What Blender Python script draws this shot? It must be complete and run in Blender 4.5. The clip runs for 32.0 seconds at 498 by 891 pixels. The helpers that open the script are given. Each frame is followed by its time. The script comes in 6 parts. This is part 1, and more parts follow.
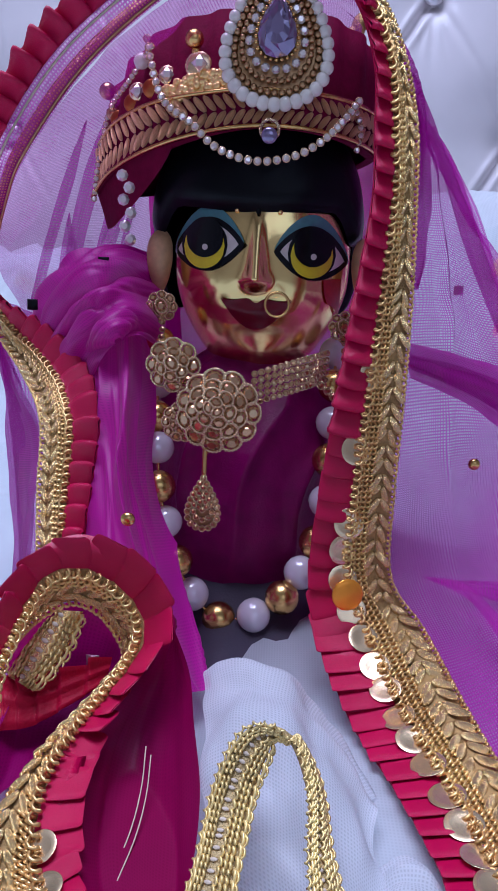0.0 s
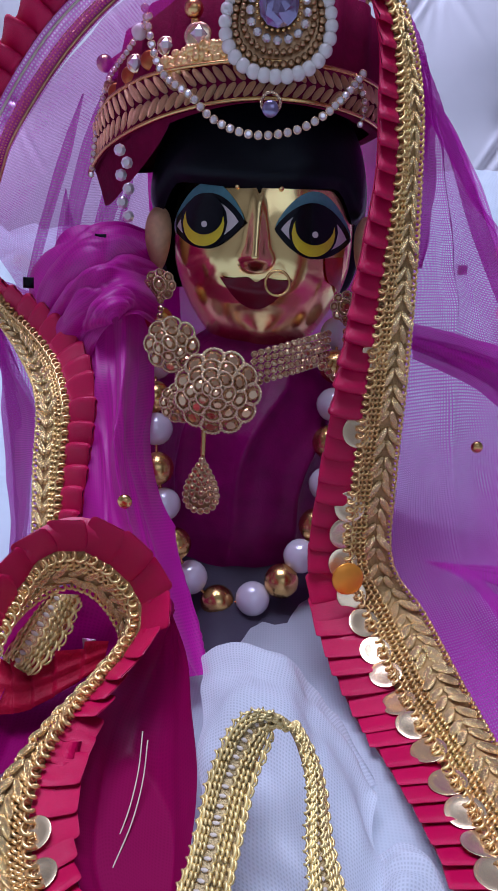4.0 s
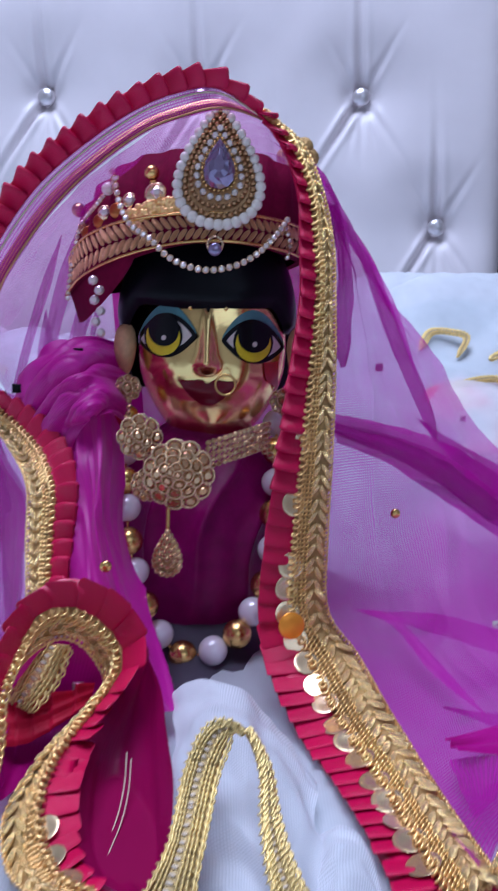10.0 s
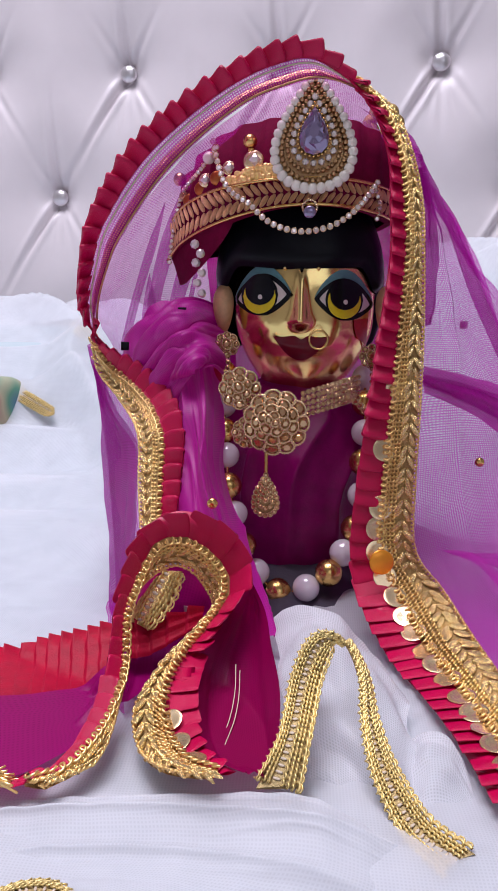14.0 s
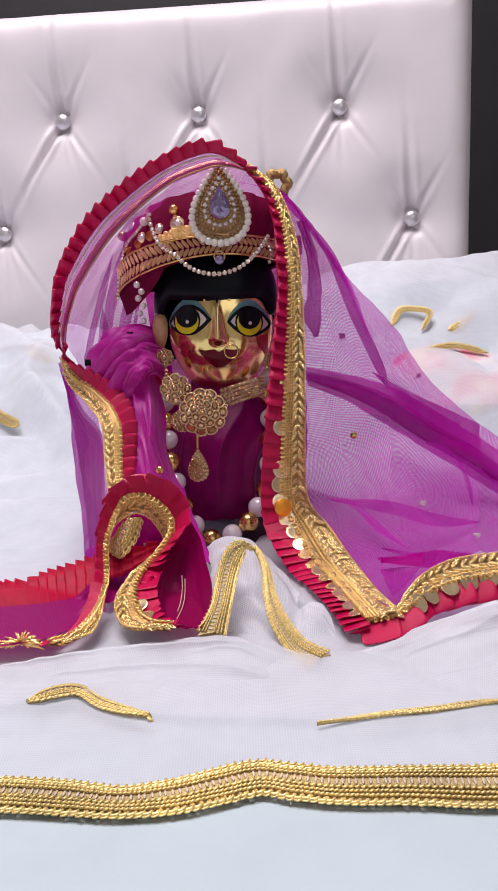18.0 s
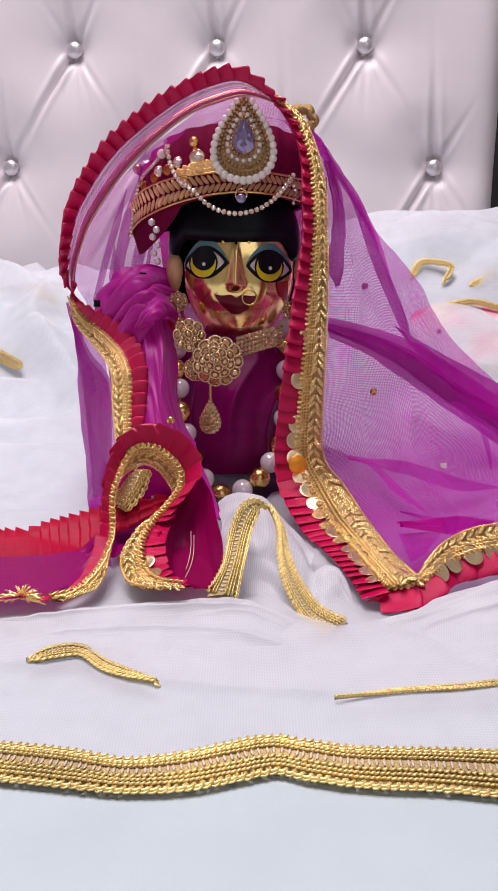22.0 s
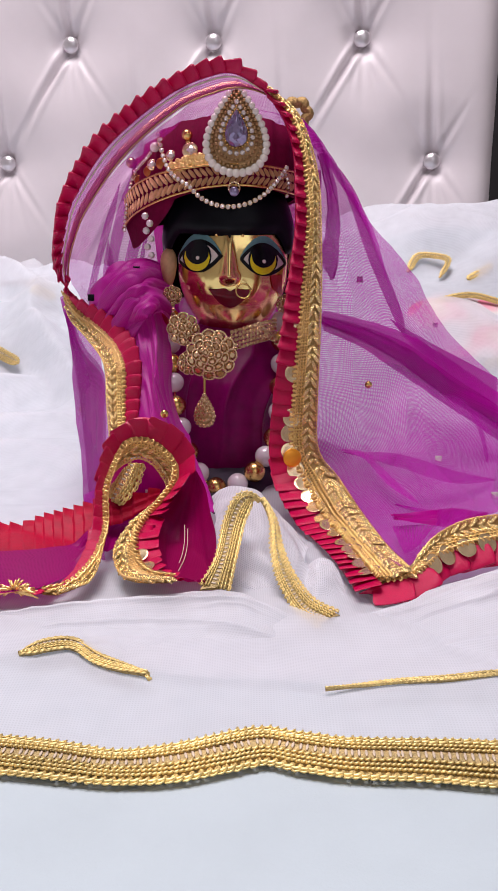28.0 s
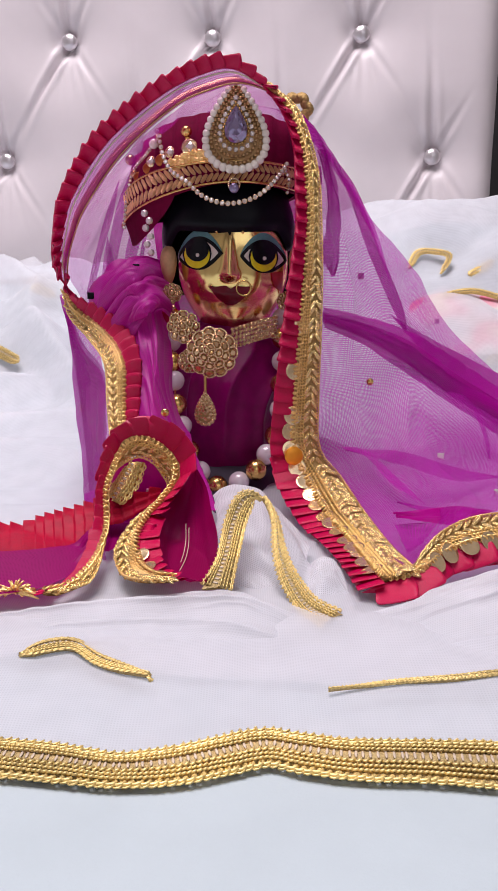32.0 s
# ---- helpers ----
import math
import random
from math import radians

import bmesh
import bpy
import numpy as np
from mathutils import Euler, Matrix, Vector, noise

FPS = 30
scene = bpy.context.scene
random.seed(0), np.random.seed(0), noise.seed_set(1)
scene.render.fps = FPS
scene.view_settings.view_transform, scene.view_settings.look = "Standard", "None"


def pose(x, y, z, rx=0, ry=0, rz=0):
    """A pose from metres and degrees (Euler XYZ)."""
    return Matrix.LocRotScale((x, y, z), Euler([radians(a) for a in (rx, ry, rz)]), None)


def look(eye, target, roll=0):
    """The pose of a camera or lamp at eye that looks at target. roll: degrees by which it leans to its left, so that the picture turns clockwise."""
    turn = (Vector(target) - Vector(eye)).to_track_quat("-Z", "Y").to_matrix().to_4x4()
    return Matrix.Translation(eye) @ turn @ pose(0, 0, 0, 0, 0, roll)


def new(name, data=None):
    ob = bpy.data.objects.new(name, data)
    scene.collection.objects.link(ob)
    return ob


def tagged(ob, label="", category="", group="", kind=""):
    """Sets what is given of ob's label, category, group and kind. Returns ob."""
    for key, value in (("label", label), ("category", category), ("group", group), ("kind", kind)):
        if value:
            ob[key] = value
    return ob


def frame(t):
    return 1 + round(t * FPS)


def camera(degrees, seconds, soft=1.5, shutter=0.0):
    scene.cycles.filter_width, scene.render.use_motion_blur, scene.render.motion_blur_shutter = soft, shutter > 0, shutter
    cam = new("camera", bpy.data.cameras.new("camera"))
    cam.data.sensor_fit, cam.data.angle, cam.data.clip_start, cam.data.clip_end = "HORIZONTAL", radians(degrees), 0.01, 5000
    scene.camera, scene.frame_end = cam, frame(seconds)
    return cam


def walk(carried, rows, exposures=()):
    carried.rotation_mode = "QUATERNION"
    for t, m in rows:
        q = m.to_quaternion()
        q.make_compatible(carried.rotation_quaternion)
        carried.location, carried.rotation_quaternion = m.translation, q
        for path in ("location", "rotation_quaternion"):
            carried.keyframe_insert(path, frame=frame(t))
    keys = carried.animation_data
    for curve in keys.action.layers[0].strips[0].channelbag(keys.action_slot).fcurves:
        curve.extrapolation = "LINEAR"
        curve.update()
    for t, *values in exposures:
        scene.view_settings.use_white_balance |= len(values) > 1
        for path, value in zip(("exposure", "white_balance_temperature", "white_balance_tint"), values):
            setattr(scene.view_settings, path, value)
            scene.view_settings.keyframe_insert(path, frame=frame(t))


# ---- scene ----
cam = camera(34.9, 32.0, shutter=0.5)
PATH = [
    (0, (0.008, 0.009, 0.258), (-0.049, 1.957, -0.191), 2.7),
    (0.5, (0.007, 0.01, 0.258), (-0.046, 1.956, -0.202), 2.8),
    (1, (0.008, 0.011, 0.258), (-0.047, 1.954, -0.215), 2.9),
    (1.5, (0.008, 0.011, 0.257), (-0.046, 1.953, -0.221), 2.9),
    (2, (0.008, 0.012, 0.258), (-0.046, 1.951, -0.229), 2.9),
    (2.5, (0.008, 0.012, 0.257), (-0.047, 1.95, -0.232), 2.9),
    (3, (0.009, 0.012, 0.257), (-0.049, 1.949, -0.237), 2.8),
    (3.5, (0.008, 0.012, 0.257), (-0.047, 1.95, -0.232), 2.9),
    (5.5, (0.009, 0.015, 0.257), (-0.048, 1.943, -0.271), 2.9),
    (6, (0.008, 0.016, 0.256), (-0.044, 1.94, -0.29), 3.0),
    (6.5, (0.008, 0.017, 0.256), (-0.043, 1.938, -0.299), 2.9),
    (7, (0.009, 0.015, 0.256), (-0.05, 1.937, -0.294), 2.8),
    (7.5, (0.009, 0.007, 0.259), (-0.045, 1.942, -0.245), 3.1),
    (8, (0.008, -0.001, 0.259), (-0.037, 1.959, -0.132), 3.1),
    (8.5, (0.009, -0.003, 0.259), (-0.042, 1.969, -0.072), 2.8),
    (9, (0.009, -0.004, 0.26), (0.016, 1.978, -0.004), 2.7),
    (9.5, (0.012, -0.02, 0.263), (0.096, 1.967, 0.053), 2.1),
    (10, (0.009, -0.031, 0.264), (0.06, 1.949, -0.016), 1.6),
    (10.5, (0.004, -0.05, 0.262), (-0.021, 1.919, -0.091), 1.1),
    (11, (0.002, -0.054, 0.258), (-0.038, 1.917, -0.081), 1.1),
    (11.5, (0.003, -0.056, 0.258), (-0.046, 1.918, -0.061), 0.8),
    (12, (0.004, -0.057, 0.258), (-0.049, 1.918, -0.055), 0.8),
    (12.5, (0.002, -0.051, 0.258), (-0.055, 1.923, -0.06), 0.8),
    (13, (-0.002, -0.048, 0.258), (-0.093, 1.917, -0.105), 1.2),
    (13.5, (0.0, -0.05, 0.258), (-0.125, 1.913, -0.105), 1.2),
    (15.5, (0.003, -0.061, 0.261), (-0.091, 1.922, 0.016), -0.4),
    (16, (0.005, -0.097, 0.267), (-0.071, 1.883, -0.004), -0.5),
    (16.5, (0.014, -0.143, 0.268), (-0.036, 1.828, -0.062), -2.0),
    (17, (0.011, -0.149, 0.262), (-0.016, 1.821, -0.082), -2.2),
    (17.5, (0.014, -0.144, 0.259), (0.004, 1.827, -0.077), -2.0),
    (18, (0.011, -0.153, 0.26), (0.03, 1.823, -0.043), -1.5),
    (18.5, (0.01, -0.146, 0.259), (0.029, 1.831, -0.043), -1.2),
    (19, (0.01, -0.144, 0.259), (0.027, 1.831, -0.055), -1.1),
    (19.5, (0.01, -0.146, 0.259), (0.028, 1.829, -0.057), -1.0),
    (20, (0.007, -0.144, 0.259), (0.026, 1.83, -0.059), -1.0),
    (20.5, (0.007, -0.141, 0.259), (0.024, 1.831, -0.071), -0.8),
    (21, (0.006, -0.143, 0.259), (0.024, 1.827, -0.086), -0.5),
    (21.5, (0.005, -0.135, 0.258), (0.024, 1.825, -0.138), 0.5),
    (22, (0.005, -0.136, 0.258), (0.022, 1.819, -0.167), 0.8),
    (22.5, (0.005, -0.137, 0.258), (0.022, 1.816, -0.174), 0.9),
    (23, (0.006, -0.137, 0.258), (0.023, 1.816, -0.176), 0.9),
    (23.5, (0.005, -0.138, 0.258), (0.021, 1.815, -0.175), 0.8),
    (24, (0.006, -0.138, 0.258), (0.024, 1.814, -0.176), 0.8),
    (24.5, (0.008, -0.137, 0.257), (0.023, 1.815, -0.177), 0.7),
    (25, (0.008, -0.139, 0.258), (0.024, 1.814, -0.176), 0.7),
    (25.5, (0.008, -0.137, 0.257), (0.024, 1.815, -0.176), 0.7),
    (27.5, (0.007, -0.136, 0.257), (0.022, 1.816, -0.177), 0.6),
    (28, (0.008, -0.136, 0.257), (0.022, 1.816, -0.178), 0.5),
    (28.5, (0.007, -0.135, 0.257), (0.022, 1.817, -0.178), 0.5),
    (29, (0.008, -0.135, 0.257), (0.021, 1.817, -0.178), 0.5),
    (29.5, (0.008, -0.135, 0.257), (0.021, 1.817, -0.179), 0.4),
    (30, (0.008, -0.135, 0.257), (0.022, 1.817, -0.179), 0.4),
    (30.5, (0.008, -0.134, 0.257), (0.021, 1.817, -0.18), 0.4),
    (31, (0.008, -0.134, 0.257), (0.022, 1.818, -0.181), 0.4),
    (31.5, (0.009, -0.134, 0.257), (0.022, 1.817, -0.182), 0.3),
    (32, (0.008, -0.134, 0.257), (0.019, 1.817, -0.185), 0.2),
]
# stops, kelvin, tint: the phone starts cooler and darker, then warms
EXPOSURES = [(0, -0.45, 4860, 16), (8.5, -0.34, 4860, 15), (9.5, -0.28, 4800, 10), (10.5, -0.25, 5030, 12), (13, -0.18, 5750, 15), (16, -0.1, 6100, 15), (17.5, -0.07, 6280, 14), (19, -0.09, 6430, 17), (32, -0.09, 6450, 17)]
walk(cam, [(t, look(eye, target, roll)) for t, eye, target, roll in PATH], EXPOSURES)

# ---- world and light ----
world = bpy.data.worlds.new("room_air")
scene.world = world
world.use_nodes = True
world.node_tree.nodes["Background"].inputs[0].default_value = (0.8, 0.85, 1.0, 1)
world.node_tree.nodes["Background"].inputs[1].default_value = 0.05


def area_lamp(name, eye, target, sx, sy, watts, colour):
    data = bpy.data.lights.new(name, "AREA")
    data.shape, data.size, data.size_y, data.energy, data.color = "RECTANGLE", sx, sy, watts, colour
    ob = new(name, data)
    ob.matrix_world = look(eye, target)
    return ob


area_lamp("window_light", (0.6, -2.0, 1.3), (0, 0.3, 0.2), 1.3, 1.0, 4, (0.88, 0.93, 1.0))
area_lamp("ceiling_panel_light", (-0.34, 0.16, 2.12), (-0.3, 0.16, 0.0), 1.2, 1.15, 54, (1.0, 0.94, 0.95))

# ---- materials ----


def mat(name, colour, rough=0.5, metal=0.0, vary=0.15, scale=300.0, bump=0.0, bump_scale=None, sheen=0.0, coat=0.0, rand=0.0, big=25.0, spec=0.5):
    """A Principled surface with colour variation at two scales and fine relief."""
    m = bpy.data.materials.new(name)
    m.use_nodes = True
    nt = m.node_tree
    b = nt.nodes["Principled BSDF"]
    b.inputs["Roughness"].default_value = rough
    b.inputs["Metallic"].default_value = metal
    b.inputs["Sheen Weight"].default_value = sheen
    b.inputs["Coat Weight"].default_value = coat
    b.inputs["Specular IOR Level"].default_value = spec
    co = nt.nodes.new("ShaderNodeTexCoord")
    n1 = nt.nodes.new("ShaderNodeTexNoise")
    n1.inputs["Scale"].default_value = scale
    n1.inputs["Detail"].default_value = 4
    n2 = nt.nodes.new("ShaderNodeTexNoise")
    n2.inputs["Scale"].default_value = big
    nt.links.new(co.outputs["Object"], n1.inputs["Vector"])
    nt.links.new(co.outputs["Object"], n2.inputs["Vector"])
    add = nt.nodes.new("ShaderNodeMath")
    add.operation = "ADD"
    nt.links.new(n1.outputs["Fac"], add.inputs[0])
    nt.links.new(n2.outputs["Fac"], add.inputs[1])
    last = add
    if rand:
        info = nt.nodes.new("ShaderNodeObjectInfo")
        mul = nt.nodes.new("ShaderNodeMath")
        mul.operation = "MULTIPLY_ADD"
        mul.inputs[1].default_value = rand
        nt.links.new(info.outputs["Random"], mul.inputs[0])
        nt.links.new(add.outputs[0], mul.inputs[2])
        last = mul
    ramp = nt.nodes.new("ShaderNodeMapRange")
    ramp.inputs["From Min"].default_value, ramp.inputs["From Max"].default_value = 0.6, 1.4 + rand
    ramp.inputs["To Min"].default_value, ramp.inputs["To Max"].default_value = 1 - vary, 1 + vary
    nt.links.new(last.outputs[0], ramp.inputs["Value"])
    mix = nt.nodes.new("ShaderNodeVectorMath")
    mix.operation = "SCALE"
    mix.inputs[0].default_value = colour
    nt.links.new(ramp.outputs[0], mix.inputs["Scale"])
    nt.links.new(mix.outputs[0], b.inputs["Base Color"])
    if bump:
        nb = nt.nodes.new("ShaderNodeTexNoise")
        nb.inputs["Scale"].default_value = bump_scale or scale
        nb.inputs["Detail"].default_value = 3
        nt.links.new(co.outputs["Object"], nb.inputs["Vector"])
        bp = nt.nodes.new("ShaderNodeBump")
        bp.inputs["Strength"].default_value = bump
        bp.inputs["Distance"].default_value = 0.0006
        nt.links.new(nb.outputs["Fac"], bp.inputs["Height"])
        nt.links.new(bp.outputs["Normal"], b.inputs["Normal"])
    return m


def net_mat(name, colour, cover, thread, gloss=0.0, gap=(1, 1, 1), weave=0.2, spec=0.25):
    """Sheer woven net: threads of a cloth shader over clear gaps, with a fine weave by the sheet's own coordinates."""
    m = bpy.data.materials.new(name)
    m.use_nodes = True
    nt = m.node_tree
    out = nt.nodes["Material Output"]
    b = nt.nodes["Principled BSDF"]
    b.inputs["Base Color"].default_value = (*colour, 1)
    b.inputs["Roughness"].default_value = 0.45
    b.inputs["Sheen Weight"].default_value = gloss
    tl = nt.nodes.new("ShaderNodeBsdfTranslucent")
    tl.inputs["Color"].default_value = (*colour, 1)
    cloth = nt.nodes.new("ShaderNodeMixShader")
    cloth.inputs[0].default_value = 0.4
    nt.links.new(b.outputs[0], cloth.inputs[1])
    nt.links.new(tl.outputs[0], cloth.inputs[2])
    b.inputs["Specular IOR Level"].default_value = spec
    tr = nt.nodes.new("ShaderNodeBsdfTransparent")
    tr.inputs["Color"].default_value = (*gap, 1)
    uv = nt.nodes.new("ShaderNodeUVMap")
    sep = nt.nodes.new("ShaderNodeSeparateXYZ")
    nt.links.new(uv.outputs[0], sep.inputs[0])
    waves = []
    for k in (0, 1):
        s = nt.nodes.new("ShaderNodeMath")
        s.operation = "MULTIPLY"
        s.inputs[1].default_value = 2 * math.pi / thread
        nt.links.new(sep.outputs[k], s.inputs[0])
        w = nt.nodes.new("ShaderNodeMath")
        w.operation = "SINE"
        nt.links.new(s.outputs[0], w.inputs[0])
        waves.append(w)
    mx = nt.nodes.new("ShaderNodeMath")
    mx.operation = "MAXIMUM"
    nt.links.new(waves[0].outputs[0], mx.inputs[0])
    nt.links.new(waves[1].outputs[0], mx.inputs[1])
    noi = nt.nodes.new("ShaderNodeTexNoise")
    noi.inputs["Scale"].default_value = 60
    co = nt.nodes.new("ShaderNodeTexCoord")
    nt.links.new(co.outputs["Object"], noi.inputs["Vector"])
    ma = nt.nodes.new("ShaderNodeMath")
    ma.operation = "MULTIPLY_ADD"
    ma.inputs[1].default_value = weave
    ma.inputs[2].default_value = cover - 0.2
    nt.links.new(mx.outputs[0], ma.inputs[0])
    mb = nt.nodes.new("ShaderNodeMath")
    mb.operation = "MULTIPLY_ADD"
    mb.inputs[1].default_value = 0.25
    mb.use_clamp = True
    nt.links.new(noi.outputs["Fac"], mb.inputs[0])
    nt.links.new(ma.outputs[0], mb.inputs[2])
    mix = nt.nodes.new("ShaderNodeMixShader")
    nt.links.new(mb.outputs[0], mix.inputs[0])
    nt.links.new(tr.outputs[0], mix.inputs[1])
    nt.links.new(cloth.outputs[0], mix.inputs[2])
    nt.links.new(mix.outputs[0], out.inputs[0])
    return m


def crystal_mat(name, colour, rough=0.02, metal=0.55, coat=1.0):
    m = bpy.data.materials.new(name)
    m.use_nodes = True
    b = m.node_tree.nodes["Principled BSDF"]
    b.inputs["Base Color"].default_value = (*colour, 1)
    b.inputs["Roughness"].default_value = rough
    b.inputs["IOR"].default_value = 1.7
    b.inputs["Metallic"].default_value = metal
    b.inputs["Coat Weight"].default_value = coat
    return m


BRASS = mat("polished_brass", (1.0, 0.72, 0.28), 0.2, 1.0, 0.12, 120, 0.8, 70)
HAIR = mat("black_lacquer", (0.004, 0.004, 0.007), 0.34, 0, 0.3, 200, 0.15, 600, spec=0.15)
EYE_BLACK = mat("black_enamel", (0.005, 0.005, 0.009), 0.2, spec=0.25)
EYE_WHITE = mat("white_enamel", (0.72, 0.62, 0.56), 0.3, vary=0.08)
EYE_YELLOW = mat("yellow_enamel", (0.8, 0.62, 0.01), 0.25, vary=0.12, scale=500)
TEAL = mat("teal_enamel", (0.11, 0.25, 0.27), 0.45, vary=0.2, scale=700)
LIP = mat("maroon_enamel", (0.17, 0.003, 0.016), 0.25, spec=0.3)
EAR = mat("tan_painted_metal", (0.62, 0.36, 0.18), 0.45, 0.15, 0.25, 400)
GOLD = mat("gold_foil_thread", (1.0, 0.72, 0.33), 0.27, 0.9, 0.3, 1800, 0.5, 2600, rand=0.3)
BRONZE = mat("bronze_foil_thread", (0.95, 0.58, 0.29), 0.3, 0.85, 0.3, 1400, 0.8, 2200, rand=0.3)
RED_SATIN = mat("scarlet_satin", (0.42, 0.0, 0.03), 0.5, 0, 0.25, 300, 0.3, 1800, spec=0.2)
GOLD_LACE = mat("pale_gold_lace", (0.55, 0.35, 0.13), 0.45, 0.6, 0.4, 900, 0.8, 2600)
GOLD_LUREX = mat("gold_lurex_loops", (1.0, 0.66, 0.26), 0.32, 0.8, 0.4, 1200)
LACE_LUREX = mat("yellow_lurex_loops", (0.87, 0.67, 0.27), 0.45, 0.5, 0.5, 900)
LACE_TAPE = mat("gold_lace_tape", (0.64, 0.48, 0.22), 0.55, 0.3, 0.4, 900, 0.8, 2600)
GOLD_METAL = mat("gilt_metal", (0.78, 0.5, 0.17), 0.26, 1.0, 0.15, 500)
ANTIQUE = mat("antique_gilt", (0.5, 0.31, 0.15), 0.28, 1.0, 0.3, 700)
COPPER = mat("copper_foil", (0.5, 0.16, 0.05), 0.3, 0.9, 0.25, 500)
FOIL = mat("gold_foil_disc", (0.92, 0.7, 0.42), 0.24, 0.85, 0.12, 300, rand=0.5)
FOIL_ORANGE = mat("orange_foil_disc", (0.95, 0.36, 0.03), 0.3, 0.6, 0.12, 300)
PEARL = mat("pearl", (0.84, 0.77, 0.68), 0.18, 0, 0.06, 60, coat=0.7)
PEARL_PINK = mat("lilac_pearl", (0.8, 0.72, 0.77), 0.15, 0.1, 0.06, 60, coat=0.8)
STONE = crystal_mat("rhinestone", (0.95, 0.88, 0.84))
STONE_PINK = crystal_mat("peach_rhinestone", (0.58, 0.35, 0.18), 0.08, 0.8, 0.4)
SILVER_GILT = mat("silver_gilt_rim", (0.74, 0.56, 0.35), 0.22, 1.0, 0.3, 900)
RED_PAINT = mat("red_cheek_paint", (0.5, 0.015, 0.015), 0.35, 0.0, 0.3, 500, 0.3, 300)
AMETHYST = crystal_mat("lilac_crystal", (0.26, 0.2, 0.36))
PLEAT = mat("crimson_satin_pleat", (0.54, 0.0, 0.066), 0.32, 0, 0.25, 400, 0.3, 2200, rand=0.3, spec=0.36)
SATIN = mat("magenta_satin", (0.2, 0.0, 0.09), 0.36, 0, 0.3, 200, 0.3, 1800, spec=0.22)
MAROON = mat("maroon_velvet", (0.17, 0.0, 0.035), 0.8, 0, 0.25, 500, 0.3, 1500, spec=0.15)
ORGANZA = net_mat("magenta_organza", (0.5, 0.0, 0.28), 0.95, 0.0007, 0.0)
FOLDED = net_mat("doubled_magenta_net", (0.52, 0.0, 0.36), 0.74, 0.0007, 0.0, (0.95, 0.7, 0.97))
DRAPE = net_mat("glossy_magenta_organza", (0.62, 0.001, 0.38), 0.96, 0.00075, 0.15, (0.9, 0.45, 0.9), weave=0.16, spec=0.6)
WINE_SHEER = net_mat("wine_magenta_organza", (0.4, 0.0, 0.17), 1.0, 0.0012, 0.0, (0.8, 0.2, 0.6), weave=0.14)
WINE_NET = net_mat("wine_organza", (0.33, 0.0, 0.085), 1.0, 0.0008, 0.0, (0.8, 0.2, 0.5), weave=0.1)
NET = net_mat("magenta_net", (0.53, 0.01, 0.41), 0.5, 0.00085, 0.0, (0.96, 0.7, 0.95), weave=0.26)
HOOD_NET = net_mat("single_magenta_net", (0.5, 0.012, 0.4), 0.4, 0.00085, 0.0, (0.97, 0.78, 0.96), weave=0.14)
WHITE_NET = net_mat("white_net", (0.9, 0.9, 0.94), 0.76, 0.0008, 0.0, weave=0.05)
MOUND_NET = net_mat("bunched_white_net", (0.9, 0.9, 0.94), 0.7, 0.0007, 0.0, weave=0.13)
WHITE_CLOTH = mat("white_cotton", (0.5, 0.585, 0.62), 0.85, 0, 0.06, 40, 0.15, 1500, big=6)
LEATHER = mat("white_leatherette", (0.74, 0.68, 0.7), 0.36, 0, 0.04, 30, 0.12, 900, big=5)
KNOB = mat("silver_button", (0.7, 0.66, 0.68), 0.34, 0.8, 0.08, 200)
# lilac skirt cloth, near-black because the shade it sits in is in the colour
LILAC_SHADED = mat("shade_darkened_lilac_cloth", (0.05, 0.035, 0.06), 0.7, 0, 0.15, 200, 0.2, 1500)
DARK_WALL = mat("dark_brown_wall", (0.009, 0.007, 0.009), 0.6, 0, 0.3, 12, 0.1, 200)
PLASTER = mat("cream_plaster", (0.58, 0.56, 0.55), 0.9, 0, 0.06, 10, 0.1, 120)
FLOOR = mat("pale_floor_tile", (0.42, 0.38, 0.34), 0.3, 0, 0.1, 8)
PALE_THREAD = mat("pale_thread", (0.66, 0.55, 0.42), 0.6, 0.1, 0.25, 900)
WOOD = mat("dark_wood", (0.06, 0.035, 0.025), 0.4, 0, 0.4, 30)


def print_mat(name, stops):
    """Cotton printed with blurred patches of several colours."""
    m = mat(name, (1, 1, 1), 0.8)
    nt = m.node_tree
    co = nt.nodes.new("ShaderNodeTexCoord")
    n = nt.nodes.new("ShaderNodeTexNoise")
    n.inputs["Scale"].default_value = 26
    n.inputs["Detail"].default_value = 1
    nt.links.new(co.outputs["Object"], n.inputs["Vector"])
    r = nt.nodes.new("ShaderNodeValToRGB")
    r.color_ramp.elements[0].position, r.color_ramp.elements[0].color = stops[0][0], (*stops[0][1], 1)
    r.color_ramp.elements[1].position, r.color_ramp.elements[1].color = stops[1][0], (*stops[1][1], 1)
    for p, c in stops[2:]:
        r.color_ramp.elements.new(p).color = (*c, 1)
    nt.links.new(n.outputs["Fac"], r.inputs[0])
    nt.links.new(r.outputs[0], nt.nodes["Principled BSDF"].inputs["Base Color"])
    return m


PRINT_PINK = print_mat("pastel_floral_print", [(0.3, (0.6, 0.66, 0.75)), (0.72, (0.8, 0.72, 0.5)), (0.45, (0.75, 0.7, 0.68)), (0.56, (0.78, 0.22, 0.34))])
PRINT_TEAL = print_mat("teal_floral_print", [(0.32, (0.1, 0.22, 0.35)), (0.7, (0.35, 0.05, 0.1)), (0.45, (0.12, 0.32, 0.22)), (0.57, (0.5, 0.45, 0.3))])

# ---- building helpers ----


